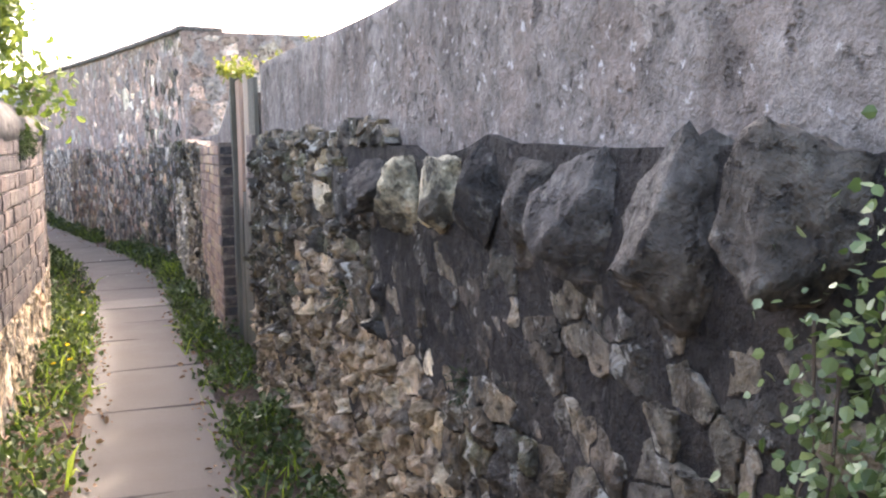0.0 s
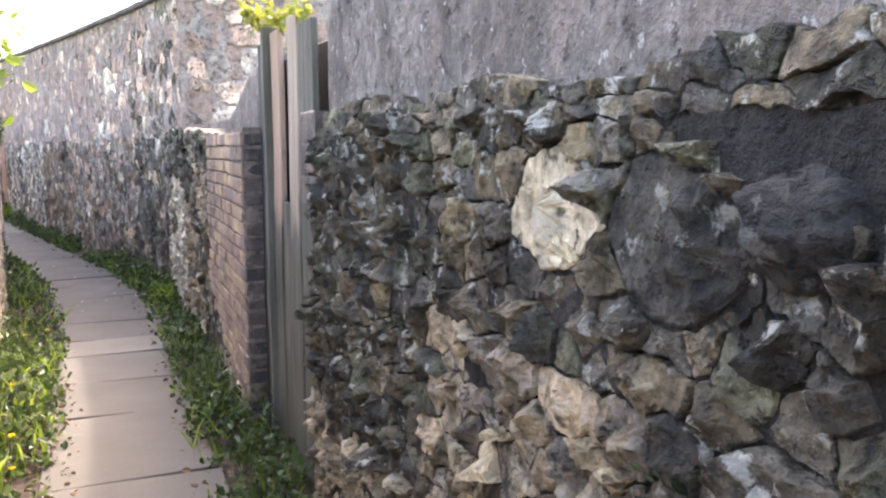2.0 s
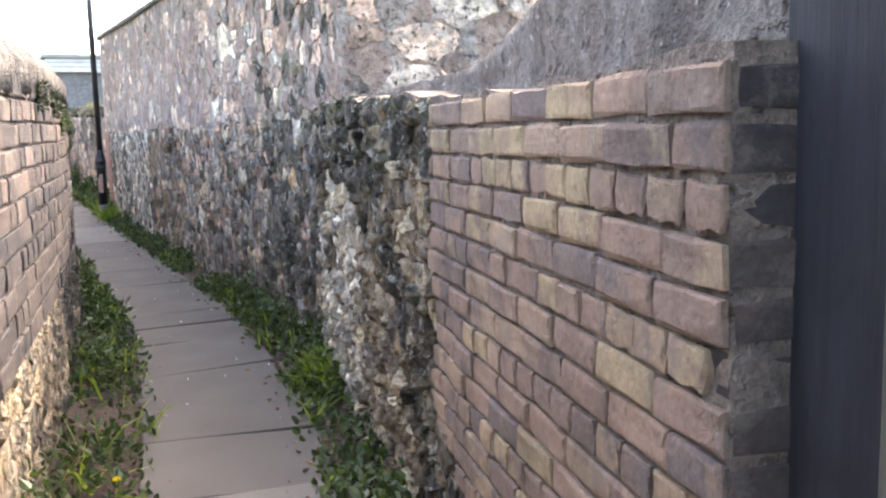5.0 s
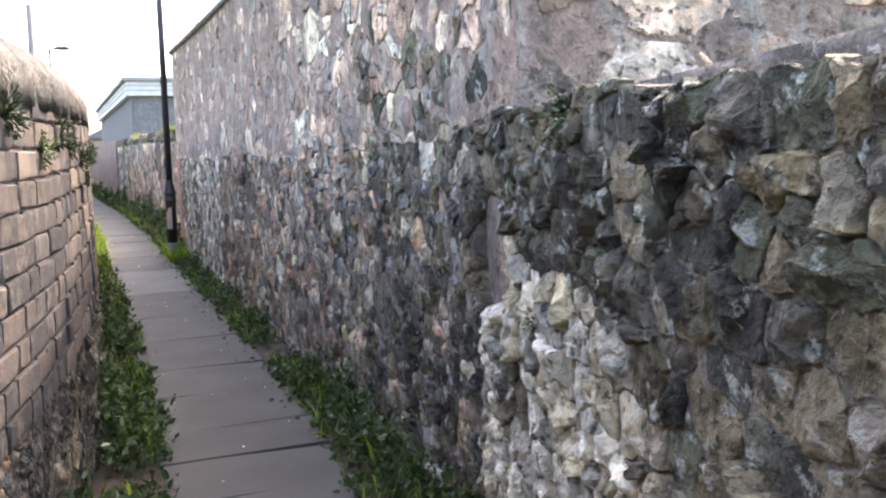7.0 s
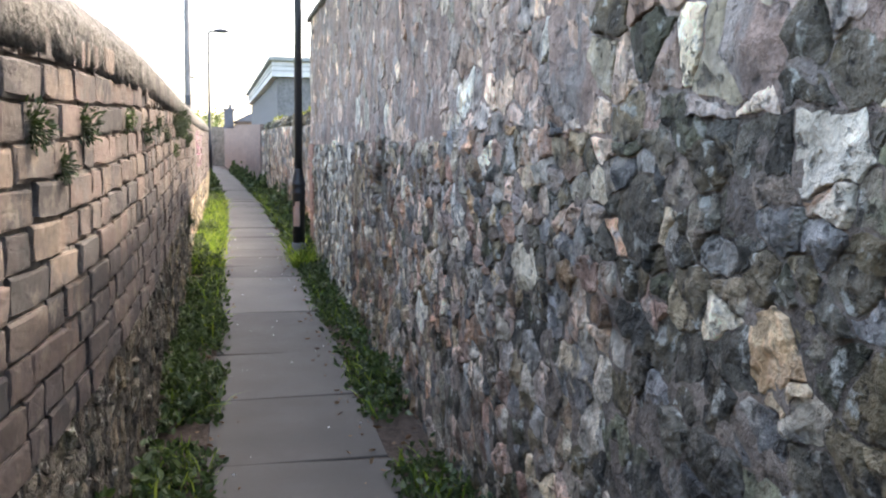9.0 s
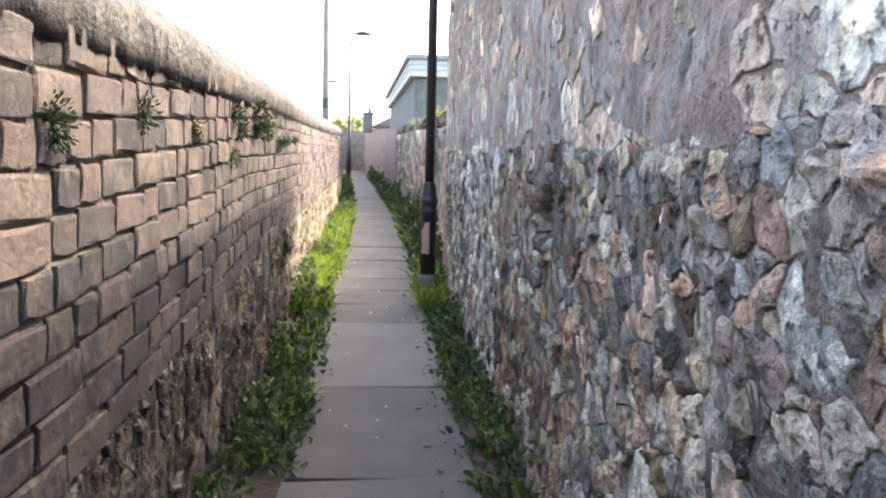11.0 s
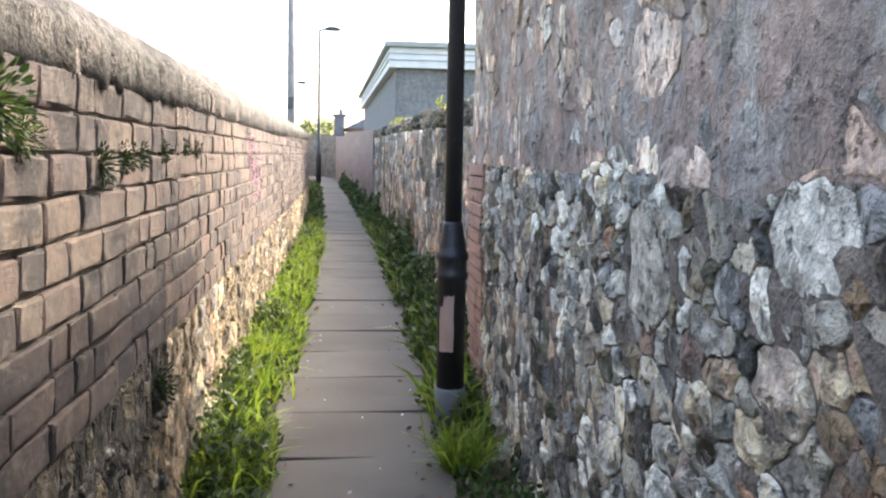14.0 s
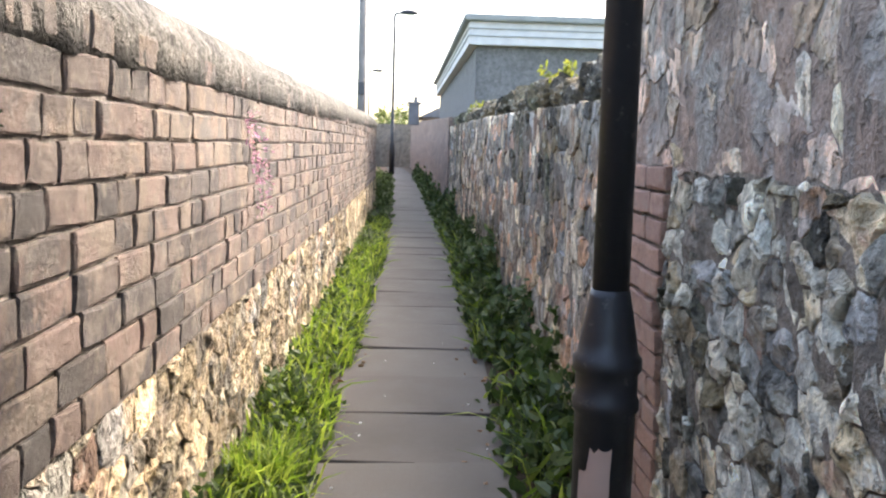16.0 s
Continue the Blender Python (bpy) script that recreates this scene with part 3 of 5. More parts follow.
def lay_stones(parent, face, found, gap, proud, choose, single, name="stone", rugged=0.3):
    """Lays stones on a face: those within the stretch 'single' of the plan as objects, the rest joined by material."""
    joined, count = {}, 0
    for mid, poly, k in found:
        p = proud(mid) if callable(proud) else proud
        s = stone_shape(mid, poly, gap, p * 0.62 * rng.uniform(0.35, 1.6), face, rugged)
        if s is None:
            continue
        v, f = s
        m = choose(mid, k)
        if single[0] < mid[0] < single[1] and count < 300:
            o = sum(v, Vector()) / len(v)
            piece(name, mesh_of(name, [a - o for a in v], f, m), parent, Matrix.Translation(o))
            count += 1
        else:
            jv, jf = joined.setdefault(m.name, ([], [], m))[:2]
            base = len(jv)
            jv.extend(v)
            jf.extend(tuple(base + i for i in q) for q in f)
    for jv, jf, m in joined.values():
        tagged(piece(name + "s", mesh_of(name + "s", jv, jf, m), parent), kind="stuff")


# ---- bricks ----
def brick_shape(l, d, h, seed):
    """A worn brick: chipped corners, uneven arrises."""
    r = np.random.default_rng(seed)
    v = []
    c = 0.004
    for yy, inset in ((-d / 2, c), (-d / 2 + c, 0.0), (d / 2, 0.0)):
        for sx, sz in ((-1, -1), (0, -1), (1, -1), (1, 0), (1, 1), (0, 1), (-1, 1), (-1, 0)):
            k = 1.6 if sx and sz else 1.0
            v.append((sx * (l / 2 - inset * k) + r.normal(0, 0.003), yy + r.normal(0, 0.0014), sz * (h / 2 - inset * k) + r.normal(0, 0.0026)))
    f = [tuple(range(8))]
    for a in (0, 8):
        for i in range(8):
            j = (i + 1) % 8
            f.append((a + i, a + 8 + i, a + 8 + j, a + j))
    return v, f


def lay_bricks(parent, face, y0, y1, low, courses, pitch, lengths, material, single, proud=0.008, skip=None, name="brick", bond="english"):
    """Courses of bricks; low is the first bed's height and material the bricks' material, or functions of y and of (y, z)."""
    joint = 0.013
    shapes = {}
    for kind, ln in (("s", lengths[0]), ("h", lengths[1])):
        shapes[kind] = [brick_shape(ln - joint, 0.07, pitch - joint, 11 * i + (kind == "h")) for i in range(4)]
    shared, joined, count = {}, {}, 0
    for c in range(courses):
        y = y0 - (lengths[1] * 0.5 if c % 2 else 0.0) - rng.uniform(0, 0.03)
        while y < y1:
            if bond == "english":
                kind = "h" if c % 3 == 1 else "s"
            else:
                kind = "s" if rng.random() < bond else "h"
            ln = lengths[0] if kind == "s" else lengths[1]
            step = ln / face_scale(face, y)
            a, b = max(y, y0), min(y + step, y1)
            y += step
            if b - a < 0.045:
                continue
            my = (a + b) / 2
            z = (low(my) if callable(low) else low) + (c + 0.5) * pitch + 0.006 * noise.noise((my * 1.3, c * 0.2, 3.0))
            if skip and skip(my, z):
                continue
            m = face.turn(my, z, proud - 0.035 + rng.normal(0, 0.0018)) @ pose(0, 0, 0, rng.normal(0, 0.8), rng.normal(0, 0.8), rng.normal(0, 0.8)) @ Matrix.Diagonal(((b - a) / step, 1, 1, 1))
            pickd = int(rng.integers(4))
            mat = material(my, z) if callable(material) else material
            v, f = shapes[kind][pickd]
            if single[0] < my < single[1] and count < 300:
                key = (mat.name, kind, pickd)
                if key not in shared:
                    shared[key] = mesh_of(name, v, f, mat)
                piece(name, shared[key], parent, m)
                count += 1
            else:
                jv, jf = joined.setdefault(mat.name, ([], [], mat))[:2]
                base = len(jv)
                jv.extend(m @ Vector(q) for q in v)
                jf.extend(tuple(base + q for q in w) for w in f)
    for jv, jf, mat in joined.values():
        tagged(piece(name + "s", mesh_of(name + "s", jv, jf, mat), parent), kind="stuff")


def face_scale(face, y):
    d = (face.line(y + 0.1) - face.line(y - 0.1)) / 0.2
    return math.sqrt(1 + d * d)


# ---- plants ----
def leaf_cloud(places, ways, sizes, narrow=0.5, cup=0.15):
    """Many pointed oval leaves, each folded along its middle. places, ways: points and leaf directions."""
    v, f = [], []
    for p, w, s in zip(places, ways, sizes):
        w = Vector(w).normalized()
        side = w.cross(Vector(rng.normal(0, 1, 3))).normalized()
        up = side.cross(w) * (s * cup)
        side = side * (s * narrow * 0.5)
        p = Vector(p)
        b = len(v)
        v += [p, p + w * s * 0.22 + side * 0.85 + up * 0.8, p + w * s * 0.6 + side * 0.9 + up, p + w * s, p + w * s * 0.6 - side * 0.9 + up, p + w * s * 0.22 - side * 0.85 + up * 0.8]
        f += [(b, b + 1, b + 2, b + 3), (b, b + 3, b + 4, b + 5)]
    return v, f


def blade_cloud(places, ways, sizes, width=0.035):
    v, f = [], []
    for p, w, s in zip(places, ways, sizes):
        w = Vector(w).normalized()
        side = w.cross(Vector((0, 0, 1)) + Vector(rng.normal(0, 0.4, 3))).normalized() * s * width
        p = Vector(p)
        bend = Vector((w.x, w.y, -0.25)) * s * 0.35
        b = len(v)
        v += [p - side, p + side, p + w * s * 0.6 + side * 0.7, p + w * s * 0.6 - side * 0.7, p + w * s * 0.9 + bend]
        f += [(b, b + 1, b + 2, b + 3), (b + 3, b + 2, b + 4)]
    return v, f


def upward(n, lean=0.7):
    w = rng.normal(0, lean, (n, 3))
    w[:, 2] = abs(rng.normal(0.8, 0.35, n))
    return w


# ---- ground and path ----
def sheet(name, lines, ys, lift, material, label, category, extra=0.0):
    """A strip of ground between lines in plan."""
    v, f = [], []
    for y in ys:
        for line in lines:
            v.append((line(y), y, ground(y) + lift + extra * noise.noise((line(y) * 3, y * 3, 2.0))))
    k = len(lines)
    for i in range(len(ys) - 1):
        for j in range(k - 1):
            a = i * k + j
            f.append((a, a + 1, a + k + 1, a + k))
    return tagged(piece(name, mesh_of(name, v, f, material)), label, category, kind="structure")


def far_line(x):
    return lambda y: x


ALONG = list(np.arange(-9, 86, 0.25))
GROUND_Y = [-900, -300, -100, -30] + ALONG + [90, 110, 160, 300, 900]
sheet("ground", [far_line(x) for x in (-900, -200, -40, -10, -4, 0, 2, 4, 6, 12, 40, 200, 900)], GROUND_Y, -0.06, FIELD, "rough green ground beyond the alley walls", "ground")
sheet("soil", [lambda y: LEFT(y) - 0.15, lambda y: (LEFT(y) + PATH_L(y)) / 2, lambda y: PATH_L(y) + 0.05, lambda y: PATH_R(y) - 0.05,
               lambda y: PATH_R(y) + 0.15, lambda y: PATH_R(y) + 0.75], ALONG, -0.005, SOIL, "dark leafy soil along the foot of the walls", "soil", 0.02)

path = tagged(new("path"), "grey concrete footpath cast in short uneven slabs", "path", kind="structure")
# where the slabs meet, as read along the middle of the path; the two short stretches are newer, paler concrete
JOINTS = [-8.6 + 0.735 * i for i in range(18)] + [5.22, 6.2, 7.22, 7.96, 8.71, 9.22, 9.95, 11.14, 12.0, 12.56, 13.07, 13.87, 14.67, 15.8, 16.98, 18.55, 20.5, 21.35, 22.1, 22.86, 23.61, 24.35, 25.1, 25.88, 26.77, 27.58, 28.4]
JOINTS += [29.25 + 0.78 * i for i in range(72)]
for k, (y, ahead) in enumerate(zip(JOINTS, JOINTS[1:])):
    ln = ahead - y
    a, b = y + 0.004, ahead - 0.004
    pale = 8.6 < y < 9.0 or 18.4 < y < 20.0
    skew = 0.03 * math.sin(k * 2.1)
    l, r = PATH_L, PATH_R
    lift = rng.normal(0.012, 0.003)
    top, bot = [], []
    outline = [(l(a) + rng.normal(0, 0.012), a - skew), (r(a) + rng.normal(0, 0.012), a + skew - 0.22 * (r(a) - l(a)) * (a < 10)),
               (r(b) + rng.normal(0, 0.012), b + skew - 0.22 * (r(b) - l(b)) * (b < 10)), (l(b) + rng.normal(0, 0.012), b - skew)]
    mid = sum((Vector((px, py, 0)) for px, py in outline), Vector()) / 4
    verts, faces = [], []
    for inset, dz in ((0.0, -0.06), (0.0, lift - 0.005), (0.006, lift)):
        for px, py in outline:
            p = Vector((px, py, 0))
            p += (mid - p).normalized() * inset
            verts.append((p.x - mid.x, p.y - mid.y, ground(py) + dz))
    for lev in (0, 4):
        for i in range(4):
            faces.append((lev + i, lev + (i + 1) % 4, lev + 4 + (i + 1) % 4, lev + 4 + i))
    faces.append((8, 9, 10, 11))
    piece("slab", mesh_of("slab", verts, faces, PAVING_PALE if pale else PAVING), path, Matrix.Translation(mid))

# ---- walls ----
def flat(z):
    return lambda y: z


# near wall by the gate: rubble below, cement render above
near_face = Face(NEAR, -1, 0.03, 4.0)
near_wall = wall_body("wall_right_near", near_face, -8.5, 5.38, -0.2, lambda y: 1.5 if y > 2.9 else 1.45 + 0.07 * noise.noise((y * 2.1, 0, 3.0)) + 0.03 * noise.noise((y * 7, 0, 3.0)), 0.5, MORTAR_DARK, "old rubble wall of dark weathered stones with boulder coping", rough=0.007)
back_face = Face(lambda y: NEAR(y) + 0.035, -1, 0.012, 8.0)


def render_top(y):
    return 1.93 + 0.02 * math.sin(y * 1.7)


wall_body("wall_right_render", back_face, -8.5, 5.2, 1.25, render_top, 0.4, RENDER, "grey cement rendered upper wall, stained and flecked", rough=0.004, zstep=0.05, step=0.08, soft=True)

# gate-side brick wall and its rubble end
pier_face = Face(PIER, -1, 0.012, 12.0)
pier_face.dents = ((10.76, 1.12, 0.17, 0.15, 0.4),)


def pier_top(y):
    return 1.50 + 0.06 * min(1, max(0, (y - 8.0) / 1.5)) + 0.03 * noise.noise((y * 2.5, 0, 0))


pier_wall = wall_body("wall_right_pier", pier_face, 6.52, 10.85, -0.2, pier_top, 0.45, MORTAR, "low wall of mottled bricks running into rubble", rough=0.003, step=0.05, zstep=0.06)

upper_face = Face(lambda y: PIER(y) + 0.16, -1, 0.012, 14.0)


def upper_top(y):
    return float(np.interp(y, (6.5, 7.3, 7.6, 8.2, 10.9), (1.88, 1.82, 1.72, 1.6, 1.58)))


wall_body("wall_right_flaunching", upper_face, 6.54, 10.8, 1.4, upper_top, 0.28, RENDER, "sloping cement haunching on top of the low wall", zstep=0.05, rough=0.005, soft=True)

# tall rubble wall with its return
tall_face = Face(TALL, -1, 0.025, 21.0)
tall_face.dents = ((11.02, 1.1, 0.16, 0.17, 0.4), (16.7, 1.22, 0.1, 0.1, 0.1))


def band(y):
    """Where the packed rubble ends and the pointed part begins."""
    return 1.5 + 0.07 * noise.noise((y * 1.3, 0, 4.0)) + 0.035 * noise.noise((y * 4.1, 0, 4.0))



def tall_top(y):
    return float(np.interp(y, (10.7, 16.4, 22.8), (2.84, 2.93, 3.07)))


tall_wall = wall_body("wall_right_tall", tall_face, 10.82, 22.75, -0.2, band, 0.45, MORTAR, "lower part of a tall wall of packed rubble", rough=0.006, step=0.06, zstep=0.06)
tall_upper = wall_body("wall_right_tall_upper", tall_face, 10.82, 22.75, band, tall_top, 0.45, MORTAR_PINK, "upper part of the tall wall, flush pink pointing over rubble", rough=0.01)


class Return(Face):
    """The face that turns off to the right at the near end of the tall wall."""

    def normal(self, y):
        return Vector((-0.2, -0.98, 0)).normalized()

    def at(self, y, z, h=0.0):
        n = self.normal(y)
        return Vector((3.6, 10.775, z)) + Vector((0.98, -0.2, 0)) * y + n * (h + bulge(y, z, 0.015, 33.0))


ret_face = Return(lambda y: 0.0, -1)
bm = bmesh.new()
quad = [(3.6, 10.775), (8.3, 9.816), (8.4, 10.25), (3.68, 11.21)]
for z in (-0.2, 2.84):
    for px, py in quad:
        bm.verts.new((px, py, z))
bm.verts.ensure_lookup_table()
for i in range(4):
    bm.faces.new([bm.verts[q] for q in (i, (i + 1) % 4, 4 + (i + 1) % 4, 4 + i)])
bm.faces.new([bm.verts[q] for q in (4, 5, 6, 7)])
ret_wall = tagged(part("wall_return", bm, MORTAR_PINK, None), "tall rubble garden wall running off from the alley", "wall", kind="structure")

# low wall beyond the lamp post
low_face = Face(LOW, -1, 0.03, 41.0)


def low_top(y):
    return float(np.interp(y, (22.6, 25, 30, 39.5), (1.75, 1.8, 1.9, 2.0)))


low_wall = wall_body("wall_right_low", low_face, 22.78, 39.4, -0.1, low_top, 0.4, MORTAR, "lower rubble wall with rough upright cope stones", rough=0.012)
far_face = Face(FARR, -1, 0.01, 51.0)
far_wall = wall_body("wall_right_far", far_face, 39.45, 85.5, -0.1, lambda y: float(np.interp(y, (39, 62, 86), (2.2, 2.75, 3.2))), 0.3, HARL_OLD, "stained pinkish harled boundary wall further along", step=0.3, zstep=0.25, rough=0.012)
# the far bend's shade is put into this wall by a darker material
bm = box(13, 0.3, 3.2, 0.02)
bmesh.ops.transform(bm, matrix=pose(-1.6, 87.0, 0, 0, 0, -8), verts=bm.verts)
tagged(part("wall_end", bm, MORTAR, None), "stone wall closing the far bend, darkened for shade", "wall", kind="structure")

# left wall: brick above rubble, rounded coping
left_face = Face(LEFT, 1, 0.01, 61.0)


def left_top(y):
    return float(np.interp(y, (-9, 5, 7.5, 11, 14, 18, 22, 27, 38, 66, 86), (1.58, 1.59, 1.62, 1.72, 1.745, 1.77, 1.81, 1.85, 1.99, 2.15, 2.3)))


def left_bed(y):
    return float(np.interp(y, (-9, 5, 12, 18, 30, 66), (0.55, 0.55, 0.62, 0.84, 0.88, 0.9)))


left_wall = wall_body("wall_left", left_face, -8.5, 85.5, -0.2, left_top, 0.36, MORTAR_LIGHT, "alley wall of old brown brick on a rubble base", rough=0.0015, step=0.09)


def coping(name, face, y0, y1, top, half, rise, material, label, step=0.2, flat_top=False, over=0.03):
    """A coping that runs along the top of a wall, rounded or flat."""
    v, f = [], []
    n = int((y1 - y0) / step) + 1
    if flat_top:
        prof = [(-over, 0.0), (-over, rise), (half * 2 + over, rise), (half * 2 + over, 0.0)]
    else:
        prof = [(-over, -0.08), (-over, 0.05), (0.012, 0.5 * rise), (0.04, 0.78 * rise), (0.09, 0.93 * rise), (half, rise), (half * 2 - 0.08, 0.9 * rise), (half * 2, 0.5 * rise), (half * 2 + over, 0.0), (half * 2 + over, -0.08)]
    k = len(prof)
    for i in range(n):
        y = y0 + (y1 - y0) * i / (n - 1)
        nn = face.normal(y)
        for px, pz in prof:
            j = 0.006 * noise.noise((y * 2.3, px * 9, 5.0)) + 0.012 * noise.noise((y * 9, px * 16, 5.0)) + 0.01 * noise.noise((y * 23, px * 30, 5.0))
            v.append(Vector((face.line(y), y, top(y) + pz + j)) - nn * (px + j))
    for i in range(n - 1):
        for j in range(k):
            a, b = i * k + j, i * k + (j + 1) % k
            f.append((a, a + k, b + k, b) if face.side < 0 else (a, b, b + k, a + k))
    f += [tuple(range(k)), tuple(range((n - 1) * k, n * k))[::-1]]
    me = mesh_of(name, v, f, material, True)
    return tagged(piece(name, me), label, "coping", kind="structure")


coping("coping_left", left_face, -8.5, 85.5, left_top, 0.18, 0.17, COPE, "rough weathered cement coping of the brick wall", over=0.016, step=0.045)
coping("coping_tall", tall_face, 10.8, 22.78, tall_top, 0.22, 0.06, COPE, "flat stone coping of the tall wall", flat_top=True, over=0.04)

# ---- lamp post with peeling paint by the end of the tall wall ----
def lamp_post(x, y):
    g = ground(y)
    top = tagged(new("lamp_post"), "black painted iron lamp post with a peeled pink patch", "lamp post")
    top.location = (x, y, g)
    part("plinth", turned([(0.085, -0.1), (0.085, 0.2), (0.08, 0.215)], 24), PLINTH, top, "grey unpainted base", True)
    part("base_tube", turned([(0.075, 0.215), (0.076, 0.80), (0.084, 0.81), (0.084, 0.835), (0.078, 0.845), (0.078, 0.90), (0.086, 0.91), (0.086, 0.94), (0.076, 0.95), (0.07, 0.99), (0.052, 1.09), (0.048, 1.11)], 28), BLACK, top, "", True)
    part("shaft", turned([(0.046, 1.11), (0.044, 3.4), (0.034, 6.2), (0.02, 6.22)], 24), BLACK, top, "", True)
    v, f = [], []
    for i in range(9):
        a = math.radians(-150 + 62 * i / 8)
        for j in range(6):
            z = 0.42 + 0.30 * j / 5
            wob = 0.10 * noise.noise((i * 0.6, j * 0.7, 3.0)) + (0.14 if (j == 5 and i < 3) else 0)
            aa = a + wob * (1 if i in (0, 8) else 0.2)
            v.append((0.0785 * math.cos(aa), 0.0785 * math.sin(aa), z + (0.02 * noise.noise((i * 0.9, j, 8.0)) if j in (0, 5) else 0) - (0.06 if j == 5 and i < 3 else 0)))
    for i in range(8):
        for j in range(5):
            a = i * 6 + j
            f.append((a, a + 6, a + 7, a + 1))
    piece("peeled_patch", mesh_of("peeled_patch", v, f, PEEL, True), top, None, "bare pinkish patch where the paint peeled")
    return top


lamp_post(3.765, 21.85)


# ---- the far street lamps and the telegraph pole ----
def street_lamp(x, y, high, label):
    top = tagged(new("street_lamp"), label, "street lamp", group="street lamps")
    top.location = (x, y, ground(y))
    part("column", turned([(0.14, -0.1), (0.14, 1.5), (0.085, 1.65), (0.07, high - 0.3), (0.06, high - 0.05)], 12), BLACK, top, "", True)
    part("arm", tube([(0, 0, high - 0.15), (0.05, 0, high - 0.02), (0.25, 0, high + 0.03), (0.5, 0, high + 0.02)], 0.07, 0.05), BLACK, top)
    bm = bmesh.new()
    bmesh.ops.create_uvsphere(bm, u_segments=16, v_segments=8, radius=1)
    bmesh.ops.scale(bm, vec=(0.5, 0.2, 0.2), verts=bm.verts)
    bmesh.ops.translate(bm, vec=(0.72, 0, high + 0.02), verts=bm.verts)
    for q in bm.verts:
        q.co.z = max(q.co.z, high - 0.02)
    head = part("lantern", bm, BLACK, top, "", True)
    part("diffuser", box(0.5, 0.2, 0.05, 0.02, (0.74, 0, high - 0.065)), GLASS, head, "pale lamp glass")
    return top


street_lamp(2.66, 68, 8.2, "tall grey street lamp beyond the alley wall")
street_lamp(0.2, 100, 7.8, "distant grey street lamp beyond the houses")

pole = tagged(new("telegraph_pole"), "weathered grey wooden telegraph pole behind the wall", "telegraph pole")
pole.location = (1.85, 50, 0)
part("shaft", turned([(0.15, -0.2), (0.14, 3), (0.115, 8.0), (0.05, 8.08)], 14), POLEWOOD, pole, "", True)
part("step_iron", tube([(-0.25, 0, 3.6), (0.25, 0, 3.6)], 0.012, 0.012), LAMPGREY, pole)
part("junction_box", box(0.2, 0.12, 0.4, 0.015, (0.0, -0.18, 3.2)), LAMPGREY, pole)


# ---- flat-roofed house ----
house = tagged(new("house"), "flat-roofed grey harled house with white fascia", "house")
house.location = (4.45, 36.8, 0)
part("wall", box(9.0, 17.0, 3.55, 0.02, (4.6, 8.6, -0.1)), GREYHARL, house)
part("fascia", box(9.3, 17.3, 0.42, 0.01, (4.6, 8.6, 3.45)), WHITE, house, "white boarded fascia")
for i in range(2):
    part("fascia_strip", box(9.34, 17.34, 0.02, 0.004, (4.6, 8.6, 3.6 + i * 0.13)), ROOFEDGE, house)
part("roof", box(9.5, 17.5, 0.12, 0.02, (4.6, 8.6, 3.872)), ROOFEDGE, house, "grey flat roof edge")

shed = tagged(new("outhouse"), "small far outhouse with slate roof and chimney", "outhouse")
shed.location = (4.0, 61, 0)
part("wall", box(4.0, 5.0, 3.0, 0.02, (2.1, 2.5, -0.1)), HARL_OLD, shed)
bm = bmesh.new()
for q in ((-0.1, -0.2, 2.9), (2.1, -0.2, 4.0), (4.3, -0.2, 2.9), (-0.1, 5.2, 2.9), (2.1, 5.2, 4.0), (4.3, 5.2, 2.9)):
    bm.verts.new(q)
bm.verts.ensure_lookup_table()
for q in ((0, 1, 2), (3, 5, 4), (0, 3, 4, 1), (1, 4, 5, 2), (0, 2, 5, 3)):
    bm.faces.new([bm.verts[i] for i in q])
roof = part("roof", bm, SLATE, shed)
stack = part("chimney", box(0.5, 0.6, 0.95, 0.02, (-0.3, 2.4, 2.6)), SLATE, shed)
part("chimney_cap", box(0.66, 0.76, 0.12, 0.02, (-0.3, 2.4, 3.55)), SLATE, stack)
part("chimney_pot", turned([(0.1, 3.67), (0.085, 3.9), (0.1, 3.92)], 12, (-0.22, 2.4)), SLATE, stack)


